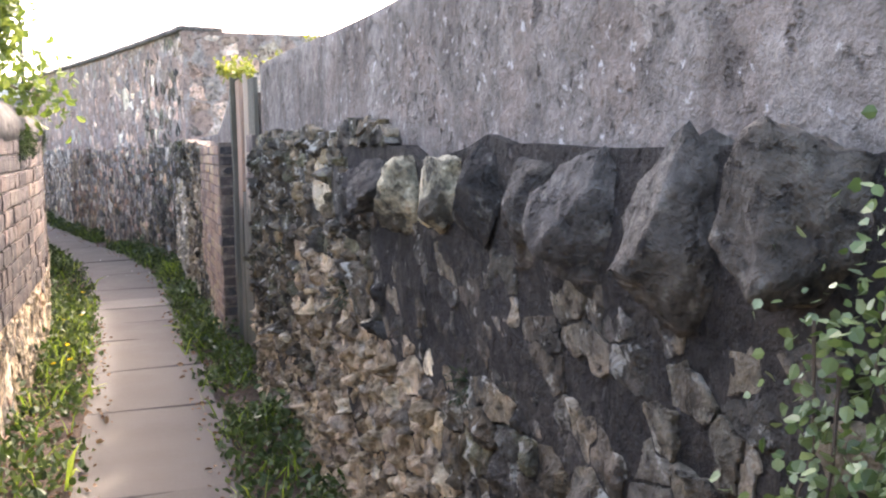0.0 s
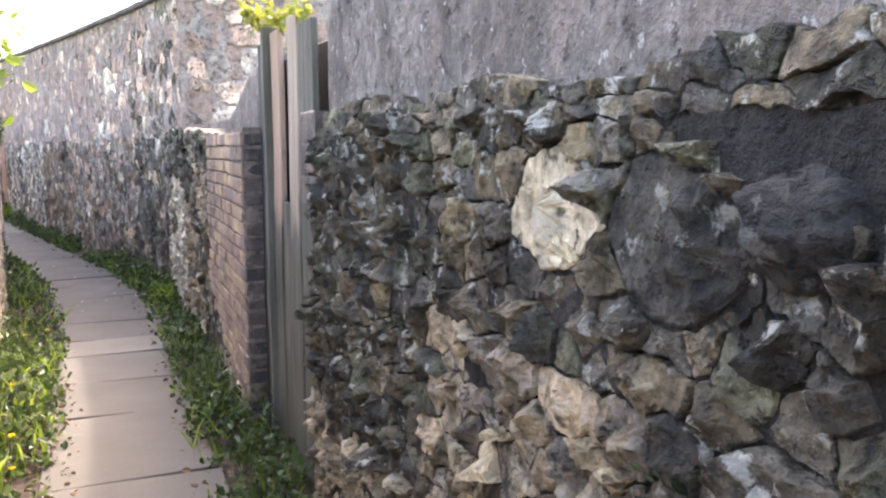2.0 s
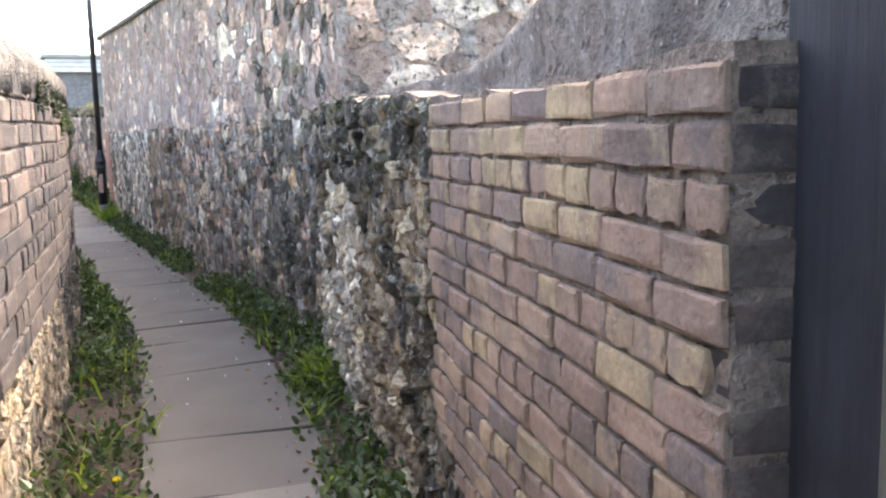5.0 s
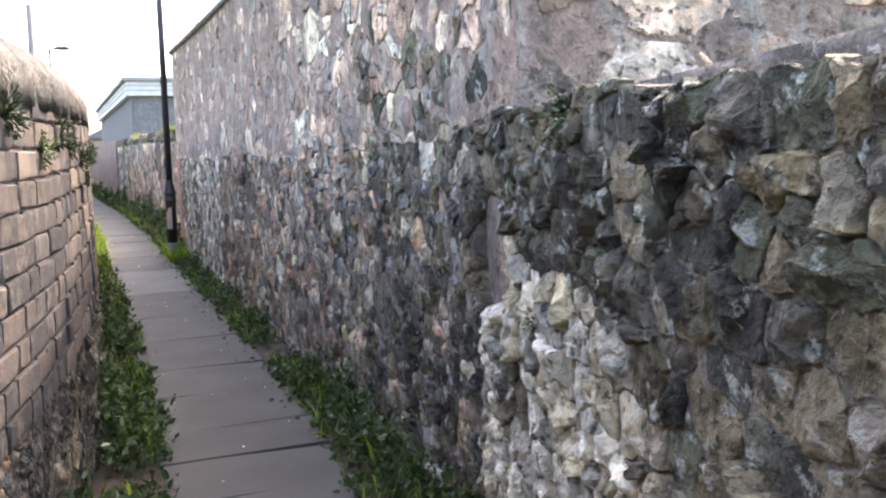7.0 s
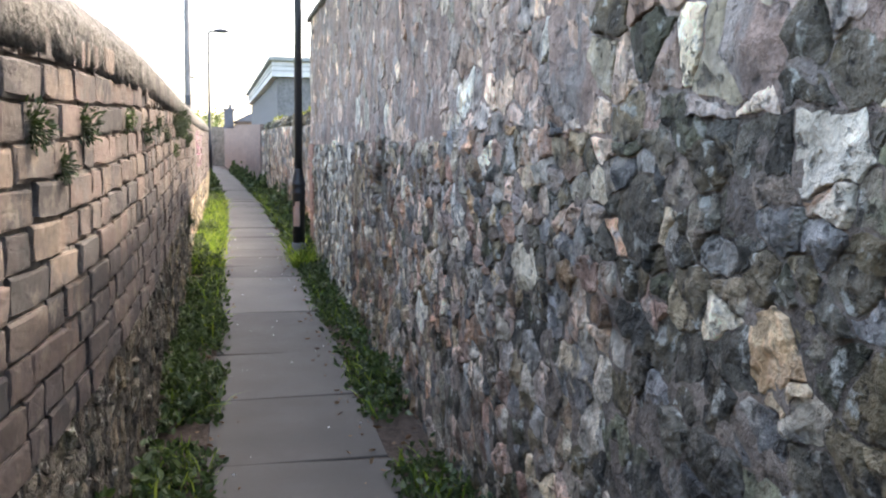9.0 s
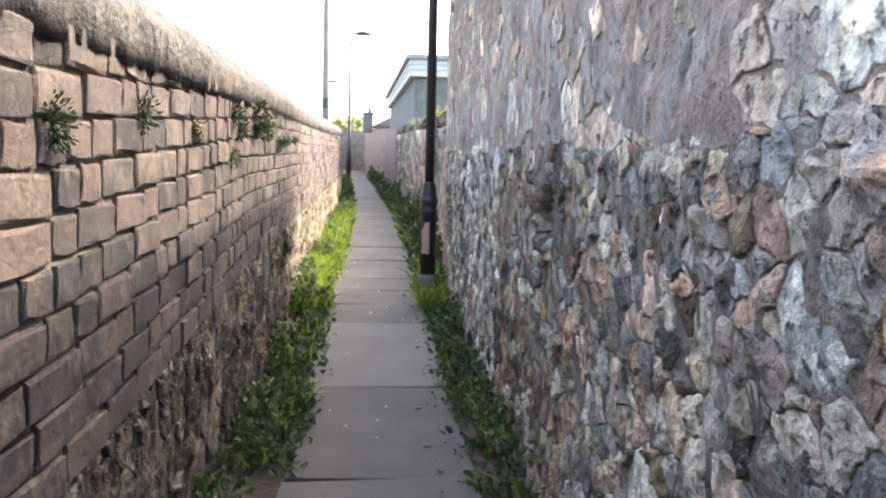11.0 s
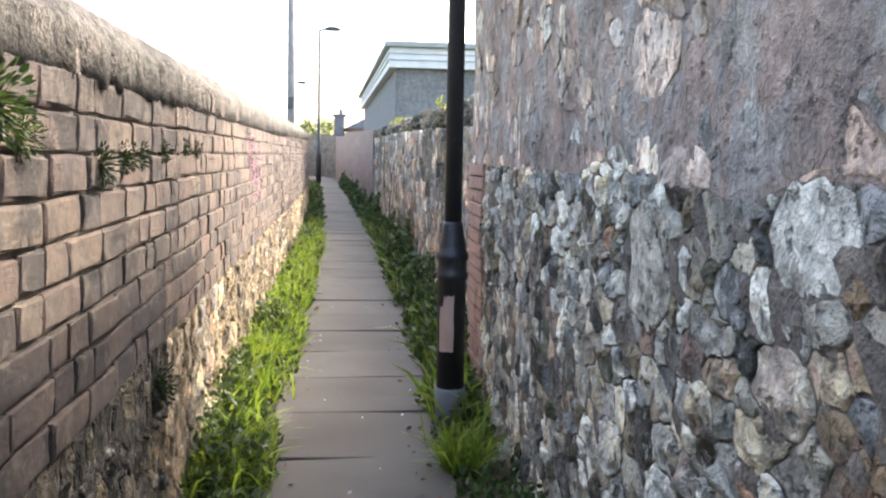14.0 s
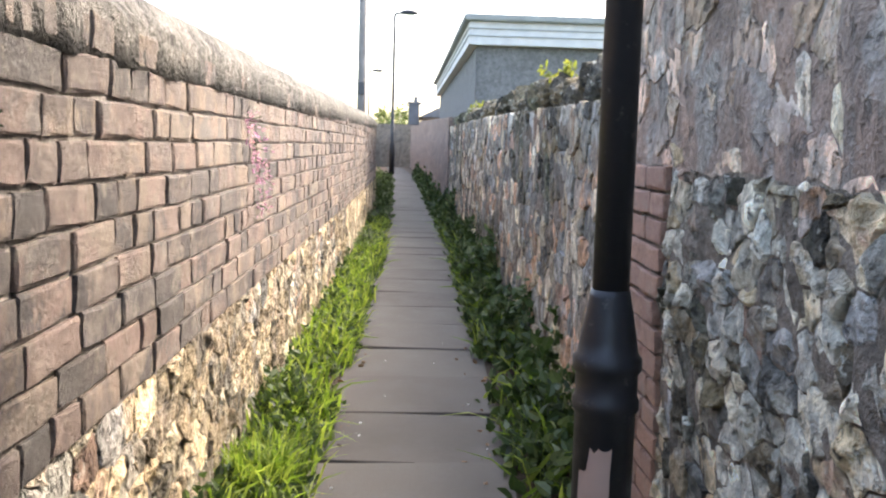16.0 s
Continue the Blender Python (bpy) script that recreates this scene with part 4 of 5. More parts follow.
# ---- the boarded gate between the near wall and the brick pier ----
def gate():
    top = tagged(new("gate"), "weathered greenish board gate with a broken slot", "gate")
    way = Vector((0.251, 1, 0)).normalized()
    turn = math.degrees(math.atan2(way.y, way.x))
    base = Vector((0.86 + 0.251 * 5.3 + 0.035, 5.3, 0))
    top.matrix_basis = Matrix.Translation(base) @ pose(0, 0, 0, 0, 0, turn)
    k = math.sqrt(1 + 0.251 ** 2)

    def plank(y0, y1, z0, z1, material, name="plank", out=0.0, thick=0.028, label=""):
        a, b = (y0 - 5.3) * k, (y1 - 5.3) * k
        bm = box(b - a - 0.006, thick, z1 - z0, 0.004, ((a + b) / 2, out, z0), 1)
        cuts = bmesh.ops.subdivide_edges(bm, edges=[e for e in bm.edges if abs(e.verts[0].co.z - e.verts[1].co.z) > 0.5], cuts=10)
        for q in bm.verts:
            q.co.x += 0.003 * noise.noise((q.co.z * 3, y0 * 7, 1.0))
            q.co.y += 0.006 * noise.noise((q.co.z * 2, y0 * 9, 4.0))
        return part(name, bm, material, top, label)

    plank(5.42, 5.665, 0.04, 1.9, GATEWOOD)
    plank(5.67, 5.86, 0.03, 1.95, GATEPALE, out=0.004, label="board with worn bare upper part")
    plank(5.865, 6.055, 0.05, 1.17, GATEWOOD, label="broken short board with a worn top")
    plank(6.06, 6.24, 0.03, 1.93, GATEWARM, out=0.003, label="board with bare orange upper part")
    plank(6.24, 6.31, 0.0, 1.96, GATEWOOD, "gate_post", 0.012, 0.07)
    plank(6.31, 6.52, 0.0, 1.9, GATEDARK, "gate_post", -0.01, 0.07, "dark weathered post")
    # added board, painted dark for the shade seen through the slots
    plank(5.14, 6.5, 0.02, 1.83, GATEDARK, "inner_board", -0.09, 0.02, "added dark board standing in for shade behind the slots")
    for z in (0.35,):
        plank(5.3, 6.4, z, z + 0.09, GATEWOOD, "rail", -0.045, 0.04)
    for z, dz in ((1.37, 0.02), (1.52, 0.004), (1.68, 0.02)):
        a, b = (5.83 - 5.3) * k, (6.09 - 5.3) * k
        part("wire", tube([(a, -0.03, z), (b, -0.035, z + dz)], 0.0022, 0.0022, 5), WHITE, top, "thin pale wire across the slot")
    return top


gate()

# ---- plants ----
def stuff_leaves(name, v, f, material, label, category="weeds"):
    return tagged(piece(name, mesh_of(name, v, f, material)), label, category, kind="stuff")


def verge(name, inner, outer, y0, y1, per_metre, material, label, size=(0.018, 0.06), high=0.26, blades=False):
    """Low weeds between two lines, thicker in clumps."""
    n = int((y1 - y0) * per_metre * 1.5)
    places, sizes = [], []
    while len(places) < n:
        y = rng.uniform(y0, y1)
        s = rng.beta(1.1, 1.5)
        x = inner(y) + (outer(y) - inner(y)) * s
        thick = noise.noise((x * 1.5, y * 1.1, 6.0)) + 0.45 * noise.noise((x * 4, y * 4, 16.0))
        if thick + 0.1 < rng.uniform(-0.3, 0.35):
            continue
        z = ground(y) + rng.uniform(0, 1) ** 1.6 * high * (1 - 0.65 * s) * (0.6 + max(0, thick) * 1.5)
        places.append((x + rng.normal(0, 0.02), y, z))
        sizes.append(rng.uniform(*size))
    ways = upward(n, 0.4 if blades else 0.9)
    v, f = blade_cloud(places, ways, sizes) if blades else leaf_cloud(places, ways, sizes, 0.62)
    return stuff_leaves(name, v, f, material, label)


SIDE_L = (lambda y: LEFT(y) + 0.01, lambda y: PATH_L(y) + 0.06)


def right_foot(y):
    for line, a, b in ((NEAR, -9, 5.4), (PIER, 6.5, 10.8), (TALL, 10.8, 22.7), (LOW, 22.7, 39.4), (FARR, 39.4, 86)):
        if a <= y <= b:
            return line(y)
    return NEAR(5.4) + 0.251 * (y - 5.4)


SIDE_R = (lambda y: right_foot(y) - 0.01, lambda y: PATH_R(y) - 0.05)
verge("verge_weeds", *SIDE_L, -1, 12, 300, WEED, "low green weeds at the foot of the brick wall")
verge("verge_weeds", *SIDE_L, 12, 36, 620, WEED, "thick green weeds at the foot of the brick wall", high=0.26)
verge("verge_weeds", *SIDE_L, 36, 64, 120, WEED, "far green weeds along the path", (0.06, 0.14), 0.4)
verge("verge_grass", *SIDE_L, 4, 20.8, 25, GRASS, "long grass at the foot of the brick wall", (0.1, 0.26), 0.06, True)
verge("verge_grass", *SIDE_L, 20.8, 36, 260, GRASS, "long sunlit grass at the foot of the rubble base", (0.1, 0.28), 0.06, True)
verge("verge_weeds", *SIDE_R, 1, 11, 360, WEED, "ivy-like weeds at the foot of the rubble wall", high=0.2)
verge("verge_weeds", *SIDE_R, 11, 22.5, 380, WEED, "low weeds at the foot of the tall wall", high=0.2)
verge("verge_weeds", *SIDE_R, 22.5, 39, 480, WEED, "thick weeds at the foot of the low wall", high=0.5, size=(0.04, 0.1))
verge("verge_weeds", *SIDE_R, 39, 64, 150, WEED, "far weeds along the path", (0.07, 0.15), 0.5)
verge("verge_grass", *SIDE_R, 21.5, 36, 90, GRASS, "long grass by the lamp post and low wall", (0.12, 0.34), 0.08, True)
verge("verge_grass", *SIDE_R, 3, 20, 35, GRASS, "thin grass along the path", (0.08, 0.2), 0.05, True)


def litter(y0, y1, n, a, b):
    places = [(a(y) + (b(y) - a(y)) * rng.uniform(0, 1), y, ground(y) + 0.018) for y in rng.uniform(y0, y1, n)]
    ways = rng.normal(0, 1, (n, 3))
    ways[:, 2] *= 0.15
    v, f = leaf_cloud(places, ways, rng.uniform(0.015, 0.045, n), 0.6)
    return stuff_leaves("leaf_litter", v, f, LITTER, "dry brown leaves scattered beside the path", "leaves")


litter(-1, 8, 900, lambda y: LEFT(y) + 0.05, lambda y: PATH_L(y) + 0.14)
litter(1, 9, 380, lambda y: PATH_R(y) - 0.12, lambda y: right_foot(y))
litter(9, 26, 420, lambda y: PATH_R(y) - 0.2, lambda y: right_foot(y))
litter(9, 26, 200, lambda y: LEFT(y) + 0.05, lambda y: PATH_L(y) + 0.15)


def petals(y0, y1, n):
    places = [(PATH_L(y) + (PATH_R(y) - PATH_L(y)) * rng.uniform(0.05, 0.95), y, ground(y) + 0.02) for y in rng.uniform(y0, y1, n)]
    ways = rng.normal(0, 1, (n, 3))
    ways[:, 2] *= 0.1
    v, f = leaf_cloud(places, ways, rng.uniform(0.008, 0.02, n), 0.7)
    return stuff_leaves("fallen_petals", v, f, WHITE, "small white petals scattered on the path", "petals")


petals(10, 26, 70)


def tuft(x, y, r, n, label):
    a = rng.uniform(0, 2 * math.pi, n)
    d = r * np.sqrt(rng.uniform(0, 1, n))
    places = [(x + math.cos(p) * q * 0.7, y + math.sin(p) * q, ground(y)) for p, q in zip(a, d)]
    ways = upward(n, 0.35)
    v, f = blade_cloud(places, ways, rng.uniform(0.12, 0.3, n), 0.025)
    c = Vector((x, y, ground(y)))
    ob = piece("grass_tuft", mesh_of("grass_tuft", [p - c for p in v], f, GRASS), None, Matrix.Translation(c))
    return tagged(ob, label, "grass")


tuft(3.34, 10.35, 0.24, 900, "bushy green grass tuft at the wall foot")
tuft(3.75, 21.2, 0.16, 420, "green grass tuft beside the lamp post base")
tuft(2.66, 23.3, 0.2, 500, "sunlit grass tuft against the rubble base")


def dandelion(x, y, h):
    top = tagged(new("dandelion"), "yellow dandelion flower among the weeds", "flower", group="dandelions")
    top.location = (x, y, ground(y))
    part("stem", tube([(0, 0, -0.01), (0.008, 0.004, h * 0.5), (0.012, 0, h)], 0.003, 0.002, 5), GRASS, top)
    n = 34
    ways = upward(n, 0.9)
    ways[:, 2] *= 0.5
    v, f = leaf_cloud([(0.012, 0, h)] * n, ways, rng.uniform(0.014, 0.022, n), 0.35, 0.05)
    piece("flower_head", mesh_of("flower_head", v, f, YELLOW), top)


for dx, yy, h in ((0.12, 6.1, 0.13), (0.2, 6.3, 0.1), (0.16, 6.7, 0.12), (0.25, 7.1, 0.09), (0.1, 7.6, 0.14), (0.24, 8.0, 0.1), (0.15, 9.1, 0.12), (0.3, 9.3, 0.1)):
    dandelion(LEFT(yy) + dx, yy, h)


def wall_fern(face, y, z, size, n, material, name="wall_fern", label="dark fern tuft rooted in a brick joint", category="fern", group="ferns on the brick wall"):
    m = face.turn(y, z, 0.0)
    ways = rng.normal(0, 0.8, (n, 3))
    ways[:, 1] = -abs(rng.normal(0.6, 0.4, n))
    ways[:, 2] -= 0.25
    ways[:, 0] *= 0.8
    d = rng.uniform(0, 1, n)
    places = [Vector(w).normalized() * size * q * 0.8 for w, q in zip(ways, d)]
    v, f = leaf_cloud(places, ways, rng.uniform(0.1, 0.24, n) * size, 0.42)
    top = tagged(new(name), label, category, group=group)
    top.matrix_basis = m
    piece("foliage", mesh_of("foliage", v, f, material), top)
    for i in range(3):
        w = Vector(ways[i]).normalized() * size
        part("stem", tube([(0, 0.02, 0), tuple(w * 0.45 + Vector((0, 0, size * 0.1))), tuple(w * 0.9)], 0.003, 0.0012, 5), FERN, top)
    return top


for yy, zz, s in ((17.35, 1.62, 0.1), (17.55, 1.58, 0.12), (17.3, 1.42, 0.08), (18.2, 1.66, 0.15), (18.28, 1.6, 0.12), (18.75, 1.62, 0.13), (18.9, 1.56, 0.08),
                  (19.5, 1.5, 0.09), (19.8, 1.52, 0.08), (20.05, 1.53, 0.07), (20.4, 1.54, 0.07), (16.4, 1.52, 0.08), (15.6, 1.55, 0.09), (14.9, 1.5, 0.09), (14.3, 1.54, 0.08),
                  (13.4, 1.5, 0.1), (12.9, 1.48, 0.1), (13.15, 1.38, 0.08), (12.5, 1.52, 0.09), (12.2, 1.58, 0.1), (20.9, 1.56, 0.06), (21.2, 1.56, 0.07), (20.3, 0.72, 0.12),
                  (6.4, 1.55, 0.12), (6.1, 1.5, 0.14), (6.7, 1.48, 0.1), (10.5, 1.62, 0.12), (11.2, 1.6, 0.12), (11.7, 1.5, 0.1)):
    wall_fern(left_face, yy, zz, s * 0.85, 360, FERN if rng.random() < 0.85 else WEED)
for yy, zz, s in ((23.8, 1.62, 0.12), (23.95, 1.5, 0.14), (24.05, 1.38, 0.14), (24.1, 1.25, 0.1), (24.2, 1.4, 0.08)):
    wall_fern(left_face, yy, zz, s * 0.9, 55, PINK, "wall_flower", "pink trailing flowers rooted in the brick wall", "flower", "pink wall flowers")
for yy, zz, s in ((3.05, 0.92, 0.12), (4.35, 0.95, 0.08), (1.9, 0.85, 0.08)):
    wall_fern(near_face, yy, zz, s, 60, FERN, label="small dark fern growing from the rubble wall", group="ferns on the rubble wall")
for yy, zz, s in ((9.9, 1.52, 0.1), (10.2, 1.0, 0.06)):
    wall_fern(pier_face, yy, zz, s, 80, WEED, label="green plant growing from the top of the low wall", group="ferns on the rubble wall")


def sprout(x, y, z, size, n, label):
    """A yellow-green seedling with leafy stems."""
    top = tagged(new("sprouting_plant"), label, "plant", group="sprouts on the walls")
    top.location = (x, y, z)
    v, f = [], []
    for s in range(4):
        a = rng.uniform(0, 6.28)
        tip = Vector((math.cos(a) * size * 0.6, math.sin(a) * size * 0.6, size * rng.uniform(0.5, 1.0)))
        part("stem", tube([(0, 0, -0.02), tuple(tip * 0.5 + Vector((0, 0, size * 0.1))), tuple(tip)], 0.004, 0.002, 5), GRASS, top)
        q = rng.uniform(0.25, 1.05, n // 4)
        places = [tip * t + Vector(rng.normal(0, size * 0.08, 3)) for t in q]
        a2, b2 = leaf_cloud(places, rng.normal(0, 1, (len(q), 3)) + [0, 0, 0.3], rng.uniform(0.18, 0.4, len(q)) * size, 0.55)
        f.extend(tuple(len(v) + i for i in face) for face in b2)
        v.extend(a2)
    piece("foliage", mesh_of("foliage", v, f, YELLOWLEAF), top)


sprout(2.42, 6.05, 1.93, 0.16, 60, "yellow-green seedling rooted on the gate top")
sprout(2.46, 6.3, 1.92, 0.18, 70, "yellow-green seedling rooted on the gate top")
sprout(2.32, 5.62, 1.9, 0.12, 40, "small yellow-green seedling on the gate")
sprout(2.25, 5.15, 1.93, 0.1, 40, "small yellow seedling on the rendered wall top")
sprout(1.95, 4.0, 1.92, 0.08, 30, "small yellow seedling on the rendered wall top")
sprout(4.25, 25.7, 1.98, 0.16, 60, "yellow-green plant on the low wall top")


# ivy on the near wall
def ivy_mass(y0, y1, n):
    top = tagged(new("ivy"), "pale green ivy hanging over the near rubble wall", "ivy")
    places, ways = [], []
    stems = []
    for i in range(26):
        y = rng.uniform(y0, y1)
        z = rng.uniform(1.18, 1.4)
        pts = []
        for s in range(14):
            pts.append(near_face.at(y, z, 0.05 + 0.05 * rng.random()))
            y += rng.normal(0, 0.025)
            z -= rng.uniform(0.05, 0.12)
            if z < 0.1:
                break
        stems.append(pts)
    for pts in stems:
        part("stem", tube(pts, 0.0025, 0.0015, 5), BARK, top)
    while len(places) < n:
        pts = stems[int(rng.integers(len(stems)))]
        p = pts[int(rng.integers(len(pts)))] + Vector(rng.normal(0, 0.035, 3))
        places.append(p)
        ways.append((-0.4 + rng.normal(0, 0.6), rng.normal(0, 0.7), rng.normal(-0.2, 0.5)))
    v, f = leaf_cloud(places, ways, rng.uniform(0.009, 0.021, n), 0.95, 0.08)
    piece("foliage", mesh_of("foliage", v, f, IVY), top)


ivy_mass(-0.2, 0.62, 13000)


# trees
def tree(x, y, high, spread, n, material, leaf, label, crown_low=0.35, limbs=9):
    top = tagged(new("tree"), label, "tree")
    top.location = (x, y, 0)
    part("trunk", tube([(0, 0, -0.1), (0.05, 0.03, high * 0.3), (-0.04, 0.06, high * 0.6), (0.02, 0, high * 0.9)], high * 0.025, high * 0.006, 10), BARK, top, "", True)
    v, f = [], []
    for i in range(limbs):
        a = 2.4 * i + rng.normal(0, 0.3)
        z0 = high * rng.uniform(crown_low, 0.8)
        out = spread * rng.uniform(0.6, 1.05)
        tip = Vector((math.cos(a) * out, math.sin(a) * out, z0 + high * rng.uniform(0.05, 0.25)))
        mid = Vector((math.cos(a) * out * 0.5, math.sin(a) * out * 0.5, z0 + high * 0.12))
        part("limb", tube([(0, 0, z0), tuple(mid), tuple(tip)], high * 0.009, high * 0.002, 6), BARK, top)
        m = n // limbs
        t = rng.uniform(0.3, 1.1, m)
        c = [mid * (1 - q) + tip * q + Vector(rng.normal(0, spread * 0.17, 3)) for q in t]
        a2, b2 = leaf_cloud(c, rng.normal(0, 1, (m, 3)) - [0, 0, 0.3], rng.uniform(0.6, 1.2, m) * leaf, 0.6)
        f.extend(tuple(len(v) + q for q in face) for face in b2)
        v.extend(a2)
    piece("crown", mesh_of("crown", v, f, material), top)


tree(0.68, 6.35, 2.75, 0.58, 2400, SPRING, 0.07, "young tree in bright spring leaf behind the wall", 0.5, 11)
tree(2.2, 95, 5.2, 1.7, 2200, FARLEAF, 0.28, "hazy far tree at the end of the alley", 0.2, 14)
tree(4.85, 32.6, 2.4, 0.45, 900, YELLOWLEAF, 0.07, "yellow-green bush behind the low wall", 0.3, 10)
tree(4.75, 34.6, 2.35, 0.38, 700, YELLOWLEAF, 0.07, "yellow-green bush behind the low wall", 0.3, 8)


# ---- overhead line and aerial ----
# cable and end poles are added, unseen, to carry three far dark dots
line = tagged(new("power_line"), "far overhead cable with three dark insulators", "power line")
line.location = (-6.1, 126, 0)
part("cable", tube([(-70, 0, 20.6), (-30, 0, 20.2), (0, 0, 20.05), (30, 0, 20.2), (70, 0, 20.6)], 0.012, 0.012, 5), LAMPGREY, line)
for dx in (-1.3, 0.0, 1.3):
    part("insulator", turned([(0.1, 19.8), (0.25, 19.9), (0.3, 20.1), (0.2, 20.25), (0.06, 20.35)], 10, (dx, 0)), LAMPGREY, line, "", True)
for dx in (-70, 70):
    part("pole", turned([(0.2, -0.1), (0.14, 20.6), (0.1, 20.8)], 10, (dx, 0)), POLEWOOD, line)

aerial = tagged(new("aerial"), "thin grey aerial rods on the wall top", "aerial")
aerial.location = (4.2, 21.4, tall_top(21.4) + 0.05)
part("mast", tube([(0, 0, -0.02), (0, 0, 0.62)], 0.008, 0.007, 6), LAMPGREY, aerial)
part("brace", tube([(0, 0.5, 0.0), (0, 0, 0.4)], 0.006, 0.006, 6), LAMPGREY, aerial)
part("rod", tube([(0, 0.55, -0.02), (0.02, 0.55, 0.45)], 0.006, 0.006, 6), LAMPGREY, aerial)
part("crossbar", tube([(-0.15, 0, 0.5), (0.2, 0, 0.52)], 0.005, 0.005, 6), LAMPGREY, aerial)


# ---- masonry ----
def cope_stone(parent, y, z, w, h, d, lean, material, face):
    """A rough slab of stone set on edge on the wall: broken flats, worn hollows, ragged rim."""
    bm = bmesh.new()
    bmesh.ops.create_icosphere(bm, subdivisions=4, radius=1)
    s = rng.uniform(0, 50)
    flats = [(Vector(rng.normal(0, 1, 3)).normalized(), rng.uniform(0.5, 0.8)) for _ in range(20)]
    for q in bm.verts:
        p = q.co.copy()
        # a squarer body than an egg's, then broken off along a few planes
        p *= 1.25 / (abs(p.x) ** 3 + abs(p.y) ** 3 + abs(p.z) ** 3) ** 0.333 * 0.85
        for way, far in flats:
            over = p.dot(way) - far
            if over > 0:
                p -= way * over * 0.9
        k = 1 + 0.1 * noise.noise(p * 1.6 + Vector((s, 0, 0))) - 0.2 * max(0.0, noise.noise(p * 3.1 + Vector((s, 4, 0)))) - 0.12 * abs(noise.noise(p * 6 + Vector((0, s, 0)))) + 0.05 * noise.noise(p * 14)
        q.co = Vector((p.x * w * k, p.y * d * k, p.z * h * k))
    bmesh.ops.transform(bm, matrix=face.turn(y, z, 0.0) @ pose(0, 0, 0, 0, lean, 0), verts=bm.verts)
    return part("cope_stone", bm, material, parent, "", True)


# along the wall: place, half length and half height of each stone, and whether it is pale
for yy, w, h, pale in ((2.86, 0.1, 0.1, 0), (2.62, 0.12, 0.125, 0), (2.31, 0.105, 0.13, 1), (2.04, 0.12, 0.14, 1), (1.77, 0.115, 0.15, 0), (1.53, 0.105, 0.15, 0), (1.26, 0.12, 0.16, 0),
                       (0.97, 0.135, 0.185, 0), (0.7, 0.12, 0.17, 0), (0.42, 0.13, 0.17, 0), (0.14, 0.12, 0.16, 0), (-0.15, 0.13, 0.17, 0), (-0.45, 0.13, 0.16, 0)):
    cope_stone(near_wall, yy, 1.325 + 0.008 * rng.normal(), w * 1.15, h * 1.12, 0.105, 22 + rng.normal(0, 5), COPE_PALE if pale else COPESTONE, near_face)


def pick_near(mid, k):
    y, z = mid
    if k == 0:
        return STONE_PALE
    if k == 1:
        return STONE_SOOT_SHADE
    warm = noise.noise((y * 0.7, z * 0.9, 2.0))
    if y < 2.7 and z > 0.75 + 0.25 * warm:
        return STONE_SOOT_SHADE
    return STONE_LIGHT if y > 2.0 and ((warm > 0.15 and z < 1.0) or z < 0.4 + 0.2 * warm) else STONE_DARK


found = [c for c in cells(-1.0, 5.37, flat(0.0), lambda y: float(np.interp(y, (-9, 1.2, 2.6, 3.2, 5.4), (1.2, 1.2, 1.25, 1.48, 1.53))), 0.105, 0.078, [(3.47, 1.3, 0.105), (3.12, 1.28, 0.12), (2.9, 0.95, 0.09)])
         if not (c[0][1] > 1.18 and c[0][0] > 5.1) and not (c[0][0] < 2.75 and c[0][1] > 0.85 and rng.random() < 0.3)]
lay_stones(near_wall, near_face, found, 0.005, lambda m: (0.055 if m[0] > 2.6 or m[1] < 0.8 else 0.014) + 0.01 * noise.noise((m[0] * 2, m[1] * 2, 1.0)), pick_near, (2.0, 5.4), rugged=0.95)
lay_stones(near_wall, near_face, cells(-8.4, -1.0, flat(0.0), flat(1.3), 0.24, 0.17), 0.01, 0.035, pick_near, (0, 0))


lay_stones(near_wall, near_face, cells(2.5, 5.1, flat(1.46), lambda y: 1.54 + 0.02 * math.sin(y * 7), 0.12, 0.08), 0.004, 0.022, lambda m, k: STONE_DARK, (0, 0), rugged=0.8)


# rubble end of the pier wall
def pier_choice(mid, k):
    q = noise.noise((mid[0] * 1.1, mid[1] * 1.3, 5.0))
    if mid[1] < 1.15 + q * 0.3 and mid[0] > 9.5 and q > -0.5:
        return STONE_PALE if rng.random() < 0.35 else STONE_WHITE
    return STONE_DARK if q < -0.1 or mid[1] > 1.15 + q * 0.3 else STONE_LIGHT


found = [c for c in cells(8.2, 10.84, flat(0.0), pier_top, 0.1, 0.074) if ((c[0][0] - 10.78) / 0.17) ** 2 + ((c[0][1] - 1.12) / 0.15) ** 2 > 1]
lay_stones(pier_wall, pier_face, found, 0.005, 0.04, pier_choice, (8, 11), rugged=0.8)
lay_stones(pier_wall, pier_face, cells(6.55, 8.2, flat(0.0), lambda y: 0.16 + 0.35 * max(0, (y - 7.2)), 0.15, 0.11), 0.006, 0.025, pier_choice, (0, 0))


